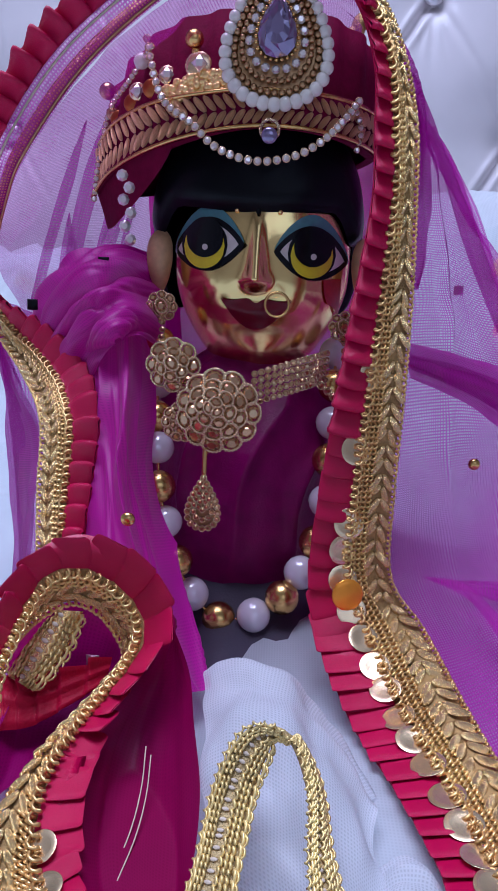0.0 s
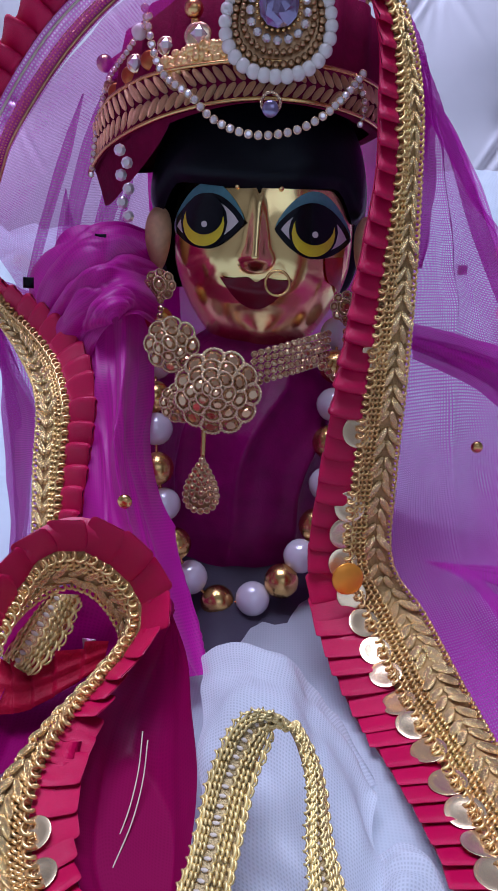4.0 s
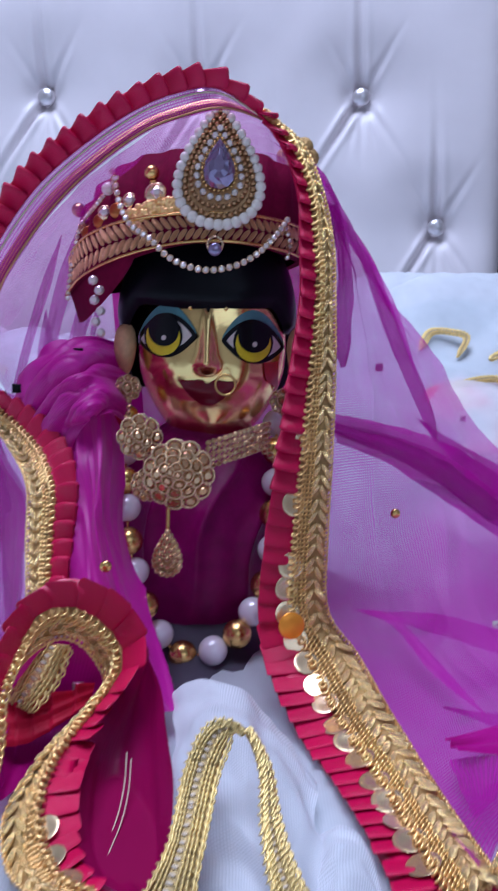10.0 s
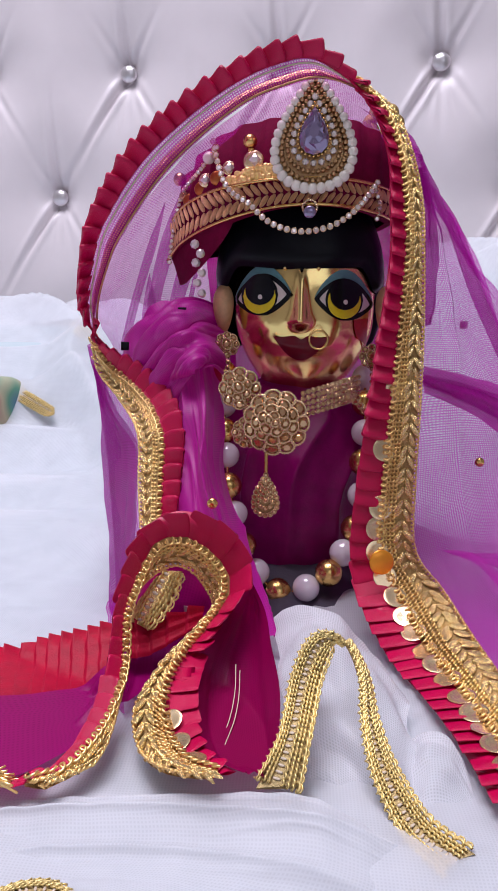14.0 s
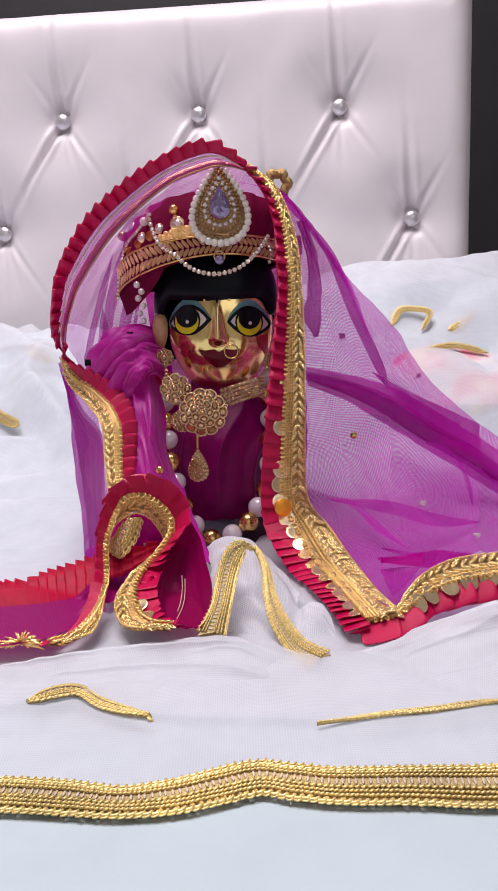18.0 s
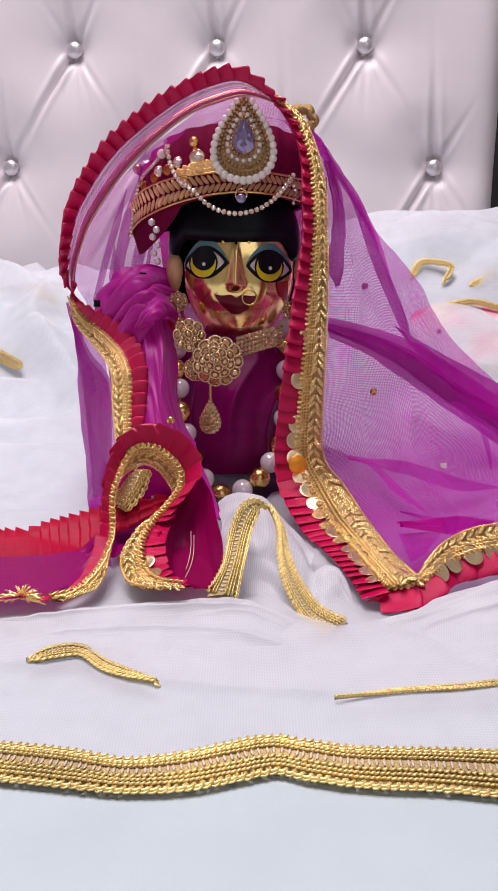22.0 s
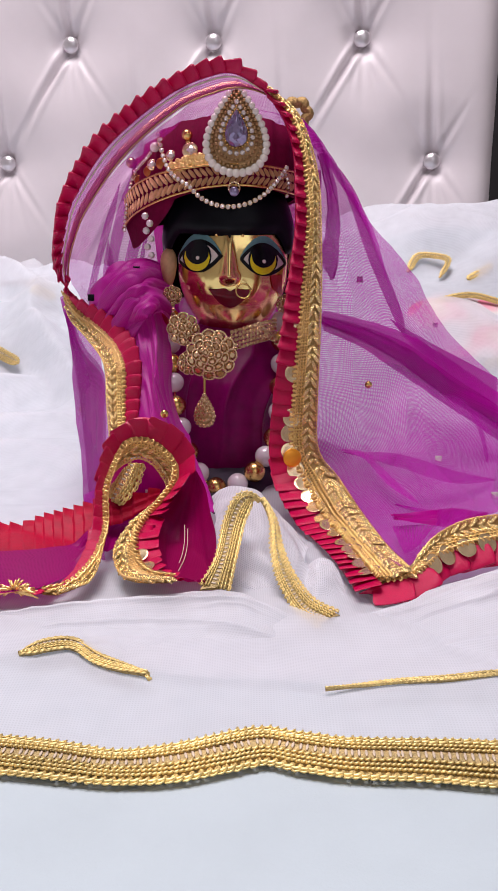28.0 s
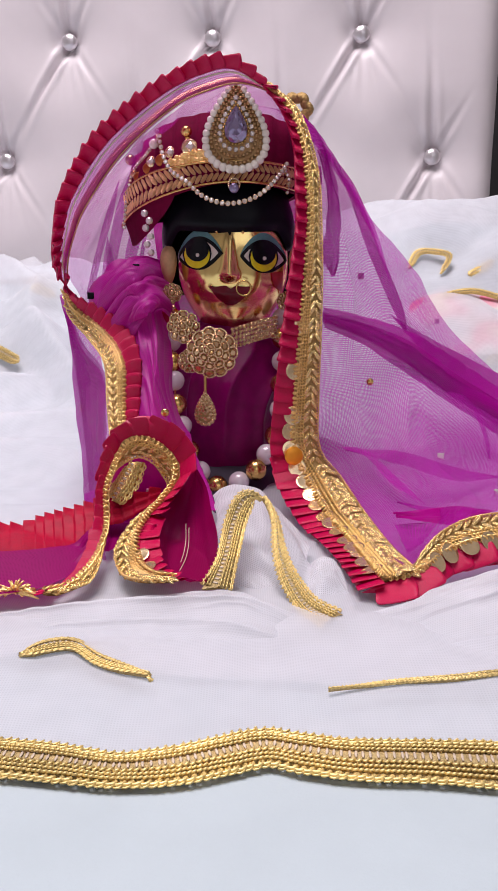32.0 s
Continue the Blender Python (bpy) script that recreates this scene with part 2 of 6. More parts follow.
def spline(points, n):
    """n points evenly spaced along a Catmull-Rom curve through points in millimetres, in metres."""
    p = np.array(points, float) / 1000
    p = np.vstack([2 * p[0] - p[1], p, 2 * p[-1] - p[-2]])
    out = []
    for i in range(1, len(p) - 2):
        u = np.linspace(0, 1, 24, endpoint=False)[:, None]
        a, b, c, d = p[i - 1], p[i], p[i + 1], p[i + 2]
        out.append(0.5 * (2 * b + (c - a) * u + (2 * a - 5 * b + 4 * c - d) * u ** 2 + (3 * b - a - 3 * c + d) * u ** 3))
    q = np.vstack(out + [p[-2][None]])
    s = np.concatenate([[0], np.cumsum(np.linalg.norm(np.diff(q, axis=0), axis=1))])
    w = np.linspace(0, s[-1], n)
    return np.stack([np.interp(w, s, q[:, k]) for k in range(3)], 1)


def paired(points, n):
    """Like spline, but spaced evenly by control point, so that two curves keep step."""
    p = np.array(points, float) / 1000
    p = np.vstack([2 * p[0] - p[1], p, 2 * p[-1] - p[-2]])
    w = np.linspace(0, len(p) - 3, n)
    i = np.minimum(w.astype(int), len(p) - 4)
    u = (w - i)[:, None]
    a, b, c, d = p[i], p[i + 1], p[i + 2], p[i + 3]
    return 0.5 * (2 * b + (c - a) * u + (2 * a - 5 * b + 4 * c - d) * u ** 2 + (3 * b - a - 3 * c + d) * u ** 3)


def mesh_of(name, verts, faces, mats, smooth=True, slots=None, uv=None):
    me = bpy.data.meshes.new(name)
    me.from_pydata([tuple(map(float, v)) for v in verts], [], [tuple(map(int, f)) for f in faces])
    for m in mats if isinstance(mats, (list, tuple)) else [mats]:
        me.materials.append(m)
    if slots is not None:
        me.polygons.foreach_set("material_index", np.array(slots, dtype=np.int32))
    me.polygons.foreach_set("use_smooth", [smooth] * len(me.polygons))
    if uv is not None:
        lay = me.uv_layers.new()
        idx = np.empty(len(me.loops), dtype=np.int32)
        me.loops.foreach_get("vertex_index", idx)
        lay.data.foreach_set("uv", np.asarray(uv, dtype=np.float32)[idx].ravel())
    me.update()
    return me


def world_of(ob):
    return world_of(ob.parent) @ ob.matrix_parent_inverse @ ob.matrix_basis if ob.parent else ob.matrix_basis.copy()


def hang(ob, parent):
    if parent is not None:
        ob.parent = parent
        ob.matrix_parent_inverse = world_of(parent).inverted()
    return ob


def part(name, me, parent, label="", kind="", m=None):
    """Link a mesh as one part under a thing."""
    ob = new(name, me)
    if m is not None:
        ob.matrix_basis = m
    hang(ob, parent)
    return tagged(ob, label, kind=kind)


def thing(name, at, label, category, group=""):
    ob = new(name)
    ob.empty_display_size = 0.02
    ob.matrix_world = Matrix.Translation([v / 1000 for v in at])
    return tagged(ob, label, category, group)


def grid_faces(nu, nv, wrap=False):
    f = []
    for i in range(nu if wrap else nu - 1):
        j = (i + 1) % nu
        for k in range(nv - 1):
            f.append((i * nv + k, j * nv + k, j * nv + k + 1, i * nv + k + 1))
    return f


def grid_mesh(name, g, mats, wrap=False, smooth=True):
    nu, nv = g.shape[:2]
    du = np.concatenate([[0], np.cumsum(np.linalg.norm(np.diff(g[:, nv // 2], axis=0), axis=1))])
    dv = np.concatenate([[0], np.cumsum(np.linalg.norm(np.diff(g[nu // 2], axis=0), axis=1))])
    uv = np.stack(np.meshgrid(du, dv, indexing="ij"), -1).reshape(-1, 2)
    return mesh_of(name, g.reshape(-1, 3), grid_faces(nu, nv, wrap), mats, smooth, uv=uv)


def sm(v):
    v = np.clip(v, 0, 1)
    return v * v * (3 - 2 * v)


def bed_height(x, y):
    """Top of the bed: flat in front, rising over the pillows by the headboard."""
    return 0.146 + (0.088 + 0.07 * sm((x + 0.05) / 0.25) - (0.03 * sm(x / 0.12) + 0.035 * sm((x - 0.16) / 0.14)) * sm((y - 0.56) / 0.15)) * sm((y - 0.36) / 0.26)


def loft(curves, nu, nv, crease=0.0, freq=60.0, seed=0.0, lift=0.002, ridge=0.0):
    """A draped sheet through rows of curves, with soft creases along its length, kept above the bed."""
    rows = np.stack([paired(c, nu) for c in curves], 0)
    g = np.stack([paired(rows[:, i] * 1000, nv) for i in range(nu)], 0)
    if crease:
        du = np.gradient(g, axis=0)
        dv = np.gradient(g, axis=1)
        n = np.cross(du, dv)
        n /= np.linalg.norm(n, axis=2, keepdims=True) + 1e-9
        h = np.zeros(g.shape[:2])
        for i in range(nu):
            for k in range(nv):
                p = g[i, k]
                h[i, k] = noise.noise(Vector((k / nv * freq * 0.18 + seed, i / nu * freq * 0.05, seed))) + 0.4 * noise.noise(Vector((p[0] * freq * 3, p[2] * freq * 3, seed))) + 0.1 * noise.noise(Vector((k / nv * freq * 0.7, i / nu * freq * 0.14, seed + 4)))
                if ridge:
                    bend = 0.9 * noise.noise(Vector((i / nu * 3.0, k / nv * 2.0, seed + 7)))
                    a = 1 - abs(noise.noise(Vector((k / nv * 3.6 + bend * 0.7, i / nu * 0.9, seed + 2))))
                    b = 1 - abs(noise.noise(Vector((k / nv * 8.0 - bend * 1.0, i / nu * 1.8, seed + 5))))
                    h[i, k] += (ridge / crease) * (a ** 6 * 1.3 + 0.3 * b ** 6 - 0.6)
        g = g + n * (h * crease)[..., None]
    low = bed_height(g[..., 0], g[..., 1]) + lift
    g[..., 2] = np.maximum(g[..., 2], low)
    return g


def ball(r=1.0, nu=16, nv=10, sx=1.0, sy=1.0, sz=1.0):
    v = [(0, 0, sz * r)]
    for k in range(1, nv):
        a = math.pi * k / nv
        for i in range(nu):
            b = 2 * math.pi * i / nu
            v.append((sx * r * math.sin(a) * math.cos(b), sy * r * math.sin(a) * math.sin(b), sz * r * math.cos(a)))
    v.append((0, 0, -sz * r))
    f = [(0, 1 + i, 1 + (i + 1) % nu) for i in range(nu)]
    for k in range(nv - 2):
        for i in range(nu):
            a, b = 1 + k * nu + i, 1 + k * nu + (i + 1) % nu
            f.append((a, a + nu, b + nu, b))
    last = len(v) - 1
    f += [(last, last - nu + (i + 1) % nu, last - nu + i) for i in range(nu)]
    return np.array(v), f


def tube(points, r, sides=8, closed=False):
    """A round cord along points (n,3)."""
    p = np.array(points, float)
    n = len(p)
    t = np.gradient(p, axis=0) if not closed else np.roll(p, -1, 0) - np.roll(p, 1, 0)
    t /= np.linalg.norm(t, axis=1, keepdims=True) + 1e-12
    ref = np.array((0.13, 0.92, 0.36))
    a = np.cross(t, ref)
    a /= np.linalg.norm(a, axis=1, keepdims=True) + 1e-12
    b = np.cross(t, a)
    ang = np.linspace(0, 2 * math.pi, sides, endpoint=False)
    rr = np.broadcast_to(np.asarray(r, float), (n,))
    v = p[:, None] + rr[:, None, None] * (a[:, None] * np.cos(ang)[None, :, None] + b[:, None] * np.sin(ang)[None, :, None])
    f = []
    for i in range(n if closed else n - 1):
        j = (i + 1) % n
        for k in range(sides):
            m = (k + 1) % sides
            f.append((i * sides + k, i * sides + m, j * sides + m, j * sides + k))
    if not closed:
        f += [tuple(range(sides))[::-1], tuple((n - 1) * sides + k for k in range(sides))]
    return v.reshape(-1, 3), f


def thread(points, r, sides=4):
    """A thin round thread along many points."""
    P = np.asarray(points, float)
    T = np.gradient(P, axis=0)
    T /= np.linalg.norm(T, axis=1, keepdims=True) + 1e-12
    up = np.where(np.abs(T[:, 2:3]) > 0.9, np.array([[1.0, 0, 0]]), np.array([[0, 0, 1.0]]))
    U = np.cross(T, up)
    U /= np.linalg.norm(U, axis=1, keepdims=True) + 1e-12
    V = np.cross(T, U)
    n = len(P)
    g = np.stack([P + r * (U * math.cos(a) + V * math.sin(a)) for a in np.linspace(0, 2 * math.pi, sides, endpoint=False)], 1)
    faces = [(i * sides + k, i * sides + (k + 1) % sides, (i + 1) * sides + (k + 1) % sides, (i + 1) * sides + k) for i in range(n - 1) for k in range(sides)]
    return g.reshape(-1, 3), faces


def looped(path, t, w, nn, pitch, rw, rt, rn, r, per=8):
    """A thread that runs along a path in loops: rw across, rt back along the path, rn out of it."""
    s = np.concatenate([[0], np.cumsum(np.linalg.norm(np.diff(path, axis=0), axis=1))])
    turns = max(2, int(s[-1] / pitch))
    u = np.linspace(0, s[-1], turns * per)
    at = lambda a: np.stack([np.interp(u, s, a[:, k]) for k in range(3)], 1)
    ph = np.linspace(0, turns * 2 * math.pi, turns * per)[:, None] + 0.3 * np.sin(u * 900)[:, None]
    big = 1 + 0.22 * np.sin(u * 2300 + 3 * np.sin(u * 310))[:, None]
    return thread(at(path) + big * (at(w) * rw * np.sin(ph) + at(t) * rt * np.cos(ph)) + at(nn) * rn * np.cos(ph * 1.0 + 0.8), r)


def merged(pieces):
    vs, fs, o = [], [], 0
    for v, f in pieces:
        vs.append(np.asarray(v, float))
        fs += [tuple(i + o for i in q) for q in f]
        o += len(v)
    return np.vstack(vs), fs


def frame_of(t, w, n, p, st=1.0, sw=1.0, sn=1.0):
    """A matrix whose x runs along t, y along w, z along n."""
    m = Matrix.Identity(4)
    for k, (v, s) in enumerate(((t, st), (w, sw), (n, sn))):
        for r in range(3):
            m[r][k] = float(v[r]) * s
    for r in range(3):
        m[r][3] = float(p[r])
    return m


def ribbon_frames(a, b):
    """Along two curves in step: middle tangent, across from b to a, and a normal on the viewer's side."""
    mid = (a + b) / 2
    t = np.gradient(mid, axis=0)
    t /= np.linalg.norm(t, axis=1, keepdims=True) + 1e-12
    w = a - b
    w = w - t * np.sum(w * t, 1, keepdims=True)
    width = np.linalg.norm(w, axis=1)
    w /= width[:, None] + 1e-12
    n = np.cross(t, w)
    side = np.sign(n @ np.array((0, -1.0, 0.25)))
    side[side == 0] = 1
    return t, w, n * side[:, None], width


# ---- the room and the bed ----


def box(x0, y0, z0, x1, y1, z1, bevel=0.0):
    bm = bmesh.new()
    bmesh.ops.create_cube(bm, size=1)
    for v in bm.verts:
        v.co = Vector(((x0 + x1) / 2 + v.co.x * (x1 - x0), (y0 + y1) / 2 + v.co.y * (y1 - y0), (z0 + z1) / 2 + v.co.z * (z1 - z0)))
    if bevel:
        bmesh.ops.bevel(bm, geom=list(bm.edges), offset=bevel, segments=3, affect="EDGES")
    return bm


def bm_mesh(name, bm, material, smooth=False):
    me = bpy.data.meshes.new(name)
    bm.to_mesh(me)
    bm.free()
    me.materials.append(material)
    me.polygons.foreach_set("use_smooth", [smooth] * len(me.polygons))
    return me


def slab(name, x0, y0, z0, x1, y1, z1, material, label):
    return tagged(new(name, bm_mesh(name, box(x0, y0, z0, x1, y1, z1), material)), label, kind="structure")


slab("floor", -2.2, -2.4, -0.45, 2.2, 1.25, -0.35, FLOOR, "pale tiled bedroom floor")
slab("wall_north", -2.2, 1.15, -0.35, 2.2, 1.25, 2.25, DARK_WALL, "dark brown wall behind the headboard")
slab("wall_south", -2.2, -2.4, -0.35, 2.2, -2.3, 2.25, PLASTER, "cream plaster wall")
slab("wall_west", -2.3, -2.4, -0.35, -2.2, 1.25, 2.25, PLASTER, "cream plaster wall")
slab("wall_east", 2.2, -2.4, -0.35, 2.3, 1.25, 2.25, PLASTER, "cream plaster wall")
slab("ceiling", -2.2, -2.4, 2.25, 2.2, 1.25, 2.35, PLASTER, "white plaster ceiling")

HB_Y, HB_R, HB_TOP, HB_TURN = 0.868, 0.298, 0.645, -6.7
TUFT_DX, TUFT_DZ, TUFT_X, TUFT_Z = 0.1725, 0.134, -0.0305, 0.5165
knob_places = []
for row in range(-1, 1):
    for k in range(-8, 2):
        kx = TUFT_X + TUFT_DX * (k + (0.5 if row % 2 else 0))
        if kx < HB_R - 0.03:
            knob_places.append((kx, TUFT_Z + TUFT_DZ * row))


def tufted_headboard():
    hb = thing("headboard", (-350, 868, -350), "white button-tufted leatherette headboard of the bed", "headboard")
    x0 = -1.25
    xs, zs = np.linspace(x0, HB_R, 620), np.linspace(0.02, HB_TOP, 250)
    X, Z = np.meshgrid(xs, zs, indexing="ij")
    d = np.full(X.shape, -0.018)
    for kx, kz in knob_places:
        rx, rz = X - kx, Z - kz
        r2 = rx ** 2 + rz ** 2
        m = r2 < 0.17 ** 2
        r = np.sqrt(r2[m])
        dip = 0.014 * np.exp(-(r / 0.016) ** 2) + 0.012 * np.exp(-(r / 0.05) ** 2)
        ang = np.arctan2(rz[m], rx[m])
        for a0, amp, ln, wd in ((-2.14, 0.0075, 0.09, 0.0032), (-0.99, 0.0022, 0.07, 0.003), (1.6, 0.0055, 0.085, 0.0036), (1.68, 0.002, 0.05, 0.003),
                                (2.13, 0.0022, 0.045, 0.003), (1.0, 0.003, 0.05, 0.003), (-1.57, 0.0022, 0.05, 0.003), (-1.8, 0.0018, 0.045, 0.0026), (-1.3, 0.0018, 0.05, 0.0026)):
            off = r * np.sin(ang - a0 - 0.4 * (kx * 7 % 0.2 - 0.1))
            along = r * np.cos(ang - a0)
            dip += np.where(along > 0, amp * np.exp(-(off / wd) ** 2) * np.exp(-(along / ln) ** 2) * np.minimum(1, along / 0.008), 0)
            dip -= np.where(along > 0, 0.35 * amp * np.exp(-((np.abs(off) - 2.2 * wd) / wd) ** 2) * np.exp(-(along / ln) ** 2), 0)
        d[m] += dip
    edge = np.minimum(np.minimum(HB_R - X, HB_TOP - Z), X - x0)
    d += 0.022 * np.exp(-edge / 0.009)
    for i in range(0, 620, 1):
        for k in range(0, 250, 1):
            d[i, k] += 0.0012 * noise.noise(Vector((xs[i] * 22, zs[k] * 22, 3.1)))
    g = np.stack([X, HB_Y + d, Z], -1)
    part("padding", grid_mesh("padding", g, LEATHER), hb)
    part("back_board", bm_mesh("back_board", box(x0 + 0.004, HB_Y + 0.012, -0.35, HB_R - 0.004, HB_Y + 0.05, HB_TOP - 0.004, 0.003), WOOD), hb, "dark wooden board behind the padding")
    v, f = ball(0.0097, 20, 12, 1, 0.62, 1)
    km = mesh_of("button", v, f, KNOB)
    for kx, kz in knob_places:
        part("button", km, hb, m=Matrix.Translation((kx, HB_Y - 0.0035, kz)))
    # the bed stands a little askew
    hb.matrix_world = pose(0.05, HB_Y, 0, 0, 0, HB_TURN) @ Matrix.Translation((-0.05, -HB_Y, 0)) @ hb.matrix_world


tufted_headboard()

bed = thing("bed", (-350, -200, -350), "low double bed with a pale bluish-white cotton sheet", "bed")
part("base", bm_mesh("base", box(-1.2, -0.72, -0.35, 0.32, 0.8, -0.02, 0.01), WOOD), bed)
part("mattress", bm_mesh("mattress", box(-1.2, -0.72, -0.02, 0.34, 0.81, 0.138, 0.03), WHITE_CLOTH), bed)


def sheet_grid(x0, x1, y0, y1, nu, nv, lift, amp, seed):
    xs, ys = np.linspace(x0, x1, nu), np.linspace(y0, y1, nv)
    X, Y = np.meshgrid(xs, ys, indexing="ij")
    Z = bed_height(X, Y) + lift
    for i in range(nu):
        for k in range(nv):
            x, y = xs[i], ys[k]
            far = 0.24 + min(1.7, max(0.0, (y - 0.18) / 0.16))
            a = noise.noise(Vector((x * 7 + y * 3, y * 16 - x * 3, seed)))
            b = noise.noise(Vector((x * 16, y * 34, seed + 5)))
            c = 1 - abs(noise.noise(Vector((x * 5 - y * 4, y * 9 + x * 5, seed + 9))))
            Z[i, k] += amp * far * (0.9 * abs(a) + 0.45 * b + 0.95 * max(0, c - 0.72) / 0.28)
    return np.stack([X, Y, Z], -1)


part("sheet", grid_mesh("sheet", sheet_grid(-1.2, 0.36, -0.72, 0.815, 160, 160, -0.0005, 0.0006, 1.0), WHITE_CLOTH), bed, "pale bluish-white cotton sheet")

cloth = thing("net_cover", (0, 50, 146), "sheer white net cover edged with gold lace, spread over the bed", "bed cover")
front = spline([(-59.9, 28.7, 147.8), (-47.7, 27.5, 147.8), (-34.1, 25.4, 147.8), (-20.7, 22.7, 147.8), (-8.1, 24.3, 147.8), (2.8, 28.3, 147.8), (13.0, 31.5, 147.8), (22.0, 29.3, 147.8), (32.3, 26.7, 147.8), (49.9, 26.0, 147.8), (66.7, 24.8, 147.8), (77.7, 24.9, 147.8)], 120)
spread = sheet_grid(-0.75, 0.36, 0.035, 0.81, 300, 260, 0.003, 0.011, 7.0)
for i in range(300):
    y0 = np.interp(spread[i, 0, 0], front[:, 0], front[:, 1])
    k = np.clip((spread[i, :, 1] - 0.035) / 0.1, 0, 1)
    spread[i, :, 1] = (y0 + (0.135 - y0) * k) * (k < 1) + spread[i, :, 1] * (k >= 1)
    rise = sm((spread[i, :, 1] - y0) / 0.03)
    spread[i, :, 2] = 0.1466 * (1 - rise) + spread[i, :, 2] * rise + rise * (1 - rise) * 0.006 * np.array([max(0.0, noise.noise(Vector((spread[i, 0, 0] * 9, y * 60, 3.0)))) for y in spread[i, :, 1]])
part("net_sheet", grid_mesh("net_sheet", spread, WHITE_NET), cloth)

# the bed and its covers reach back to the askew headboard
for cover in list(bed.children) + list(cloth.children):
    for v in cover.data.vertices:
        if v.co.y > 0.765:
            v.co.y += 0.117 * max(0.0, 0.05 - v.co.x) * (v.co.y - 0.765) / 0.045
mound = loft([[(2.0, 112.0, 149.8), (5.2, 115.0, 149.5), (12.5, 110.0, 148.7), (19.0, 106.0, 145.5), (25.3, 102.0, 144.4), (32.5, 100.0, 145.4)],
              [(0.2, 130.0, 158.2), (3.6, 130.0, 162.4), (10.6, 128.0, 161.1), (18.4, 122.0, 159.2), (26.0, 117.0, 155.0), (32.7, 112.0, 151.0)],
              [(-4.0, 163.0, 166.4), (3.0, 161.0, 171.3), (9.6, 156.0, 172.3), (17.2, 153.0, 168.0), (25.4, 150.0, 161.6), (31.4, 142.0, 155.5)],
              [(-3.2, 180.0, 162.0), (3.8, 180.0, 165.3), (9.7, 177.0, 165.7), (18.3, 174.0, 161.1), (26.9, 167.0, 155.0), (32.9, 154.0, 149.5)],
              [(-2.4, 192.0, 141.7), (5.0, 192.0, 141.7), (11.2, 190.0, 142.5), (19.7, 185.0, 140.5), (29.7, 170.0, 141.1), (37.7, 155.0, 138.6)]], 60, 50, 0.003, 60, 2.0)
lobe = loft([[(28.8, 100.0, 145.7), (32.5, 100.0, 145.4), (37.1, 100.0, 145.8), (41.2, 100.0, 147.0), (43.9, 101.0, 148.1)],
             [(29.3, 113.0, 151.6), (32.7, 114.0, 155.2), (37.4, 114.0, 154.3), (40.9, 111.0, 151.5), (43.7, 105.0, 148.1)],
             [(31.0, 126.0, 154.6), (34.5, 126.0, 157.6), (38.8, 125.0, 157.1), (41.5, 120.0, 153.9), (43.3, 111.0, 149.5)],
             [(32.5, 135.0, 150.0), (36.0, 136.0, 152.5), (40.4, 134.0, 152.0), (42.9, 127.0, 149.2), (43.8, 114.0, 146.7)]], 30, 30, 0.0015, 60, 5.0)
part("gathered_net", grid_mesh("gathered_net", lobe, MOUND_NET), cloth, "bunched white net")
part("gathered_net", grid_mesh("gathered_net", mound, MOUND_NET), cloth, "bunched white net")
flounce = loft([[(-71.0, 72.0, 145.7), (-61.1, 72.0, 147.6), (-46.8, 74.0, 151.0), (-35.0, 72.0, 151.2), (-18.0, 64.0, 146.9), (2.2, 60.0, 146.6), (11.8, 60.0, 146.2), (30.2, 58.0, 146.4), (53.1, 58.0, 148.2), (59.7, 58.0, 148.9), (77.2, 59.0, 150.1), (90.5, 60.0, 150.5)],
                [(-75.8, 86.0, 145.8), (-65.3, 86.0, 147.3), (-40.5, 86.0, 150.6), (-17.0, 85.0, 152.2), (1.5, 84.0, 152.8), (12.1, 83.0, 151.8), (24.0, 82.0, 149.3), (37.6, 82.0, 148.4), (58.3, 84.0, 150.3), (66.1, 86.0, 151.3), (86.5, 90.0, 155.1), (102.2, 93.0, 156.7)],
                [(-80.4, 100.0, 147.6), (-69.4, 100.0, 149.3), (-43.2, 100.0, 153.1), (-18.4, 99.0, 155.7), (1.1, 98.0, 157.6), (12.2, 96.0, 155.6), (24.6, 93.0, 150.9), (38.9, 93.0, 149.5), (60.5, 96.0, 154.0), (68.5, 98.0, 157.2), (90.0, 103.0, 163.4), (106.6, 107.0, 165.5)],
                [(-85.2, 111.0, 141.6), (-73.6, 111.0, 143.3), (-45.8, 111.0, 147.1), (-19.5, 110.0, 149.7), (1.2, 109.0, 151.6), (12.9, 107.0, 149.6), (26.1, 104.0, 144.9), (41.2, 104.0, 143.5), (64.1, 107.0, 148.0), (72.6, 109.0, 151.2), (95.4, 114.0, 157.4), (113.0, 118.0, 159.5)]], 260, 110, 0.001, 60, 11.0, 0.0024, 0.0014)
part("net_flounce", grid_mesh("net_flounce", flounce, WHITE_NET), cloth, "folded-over white net layer")



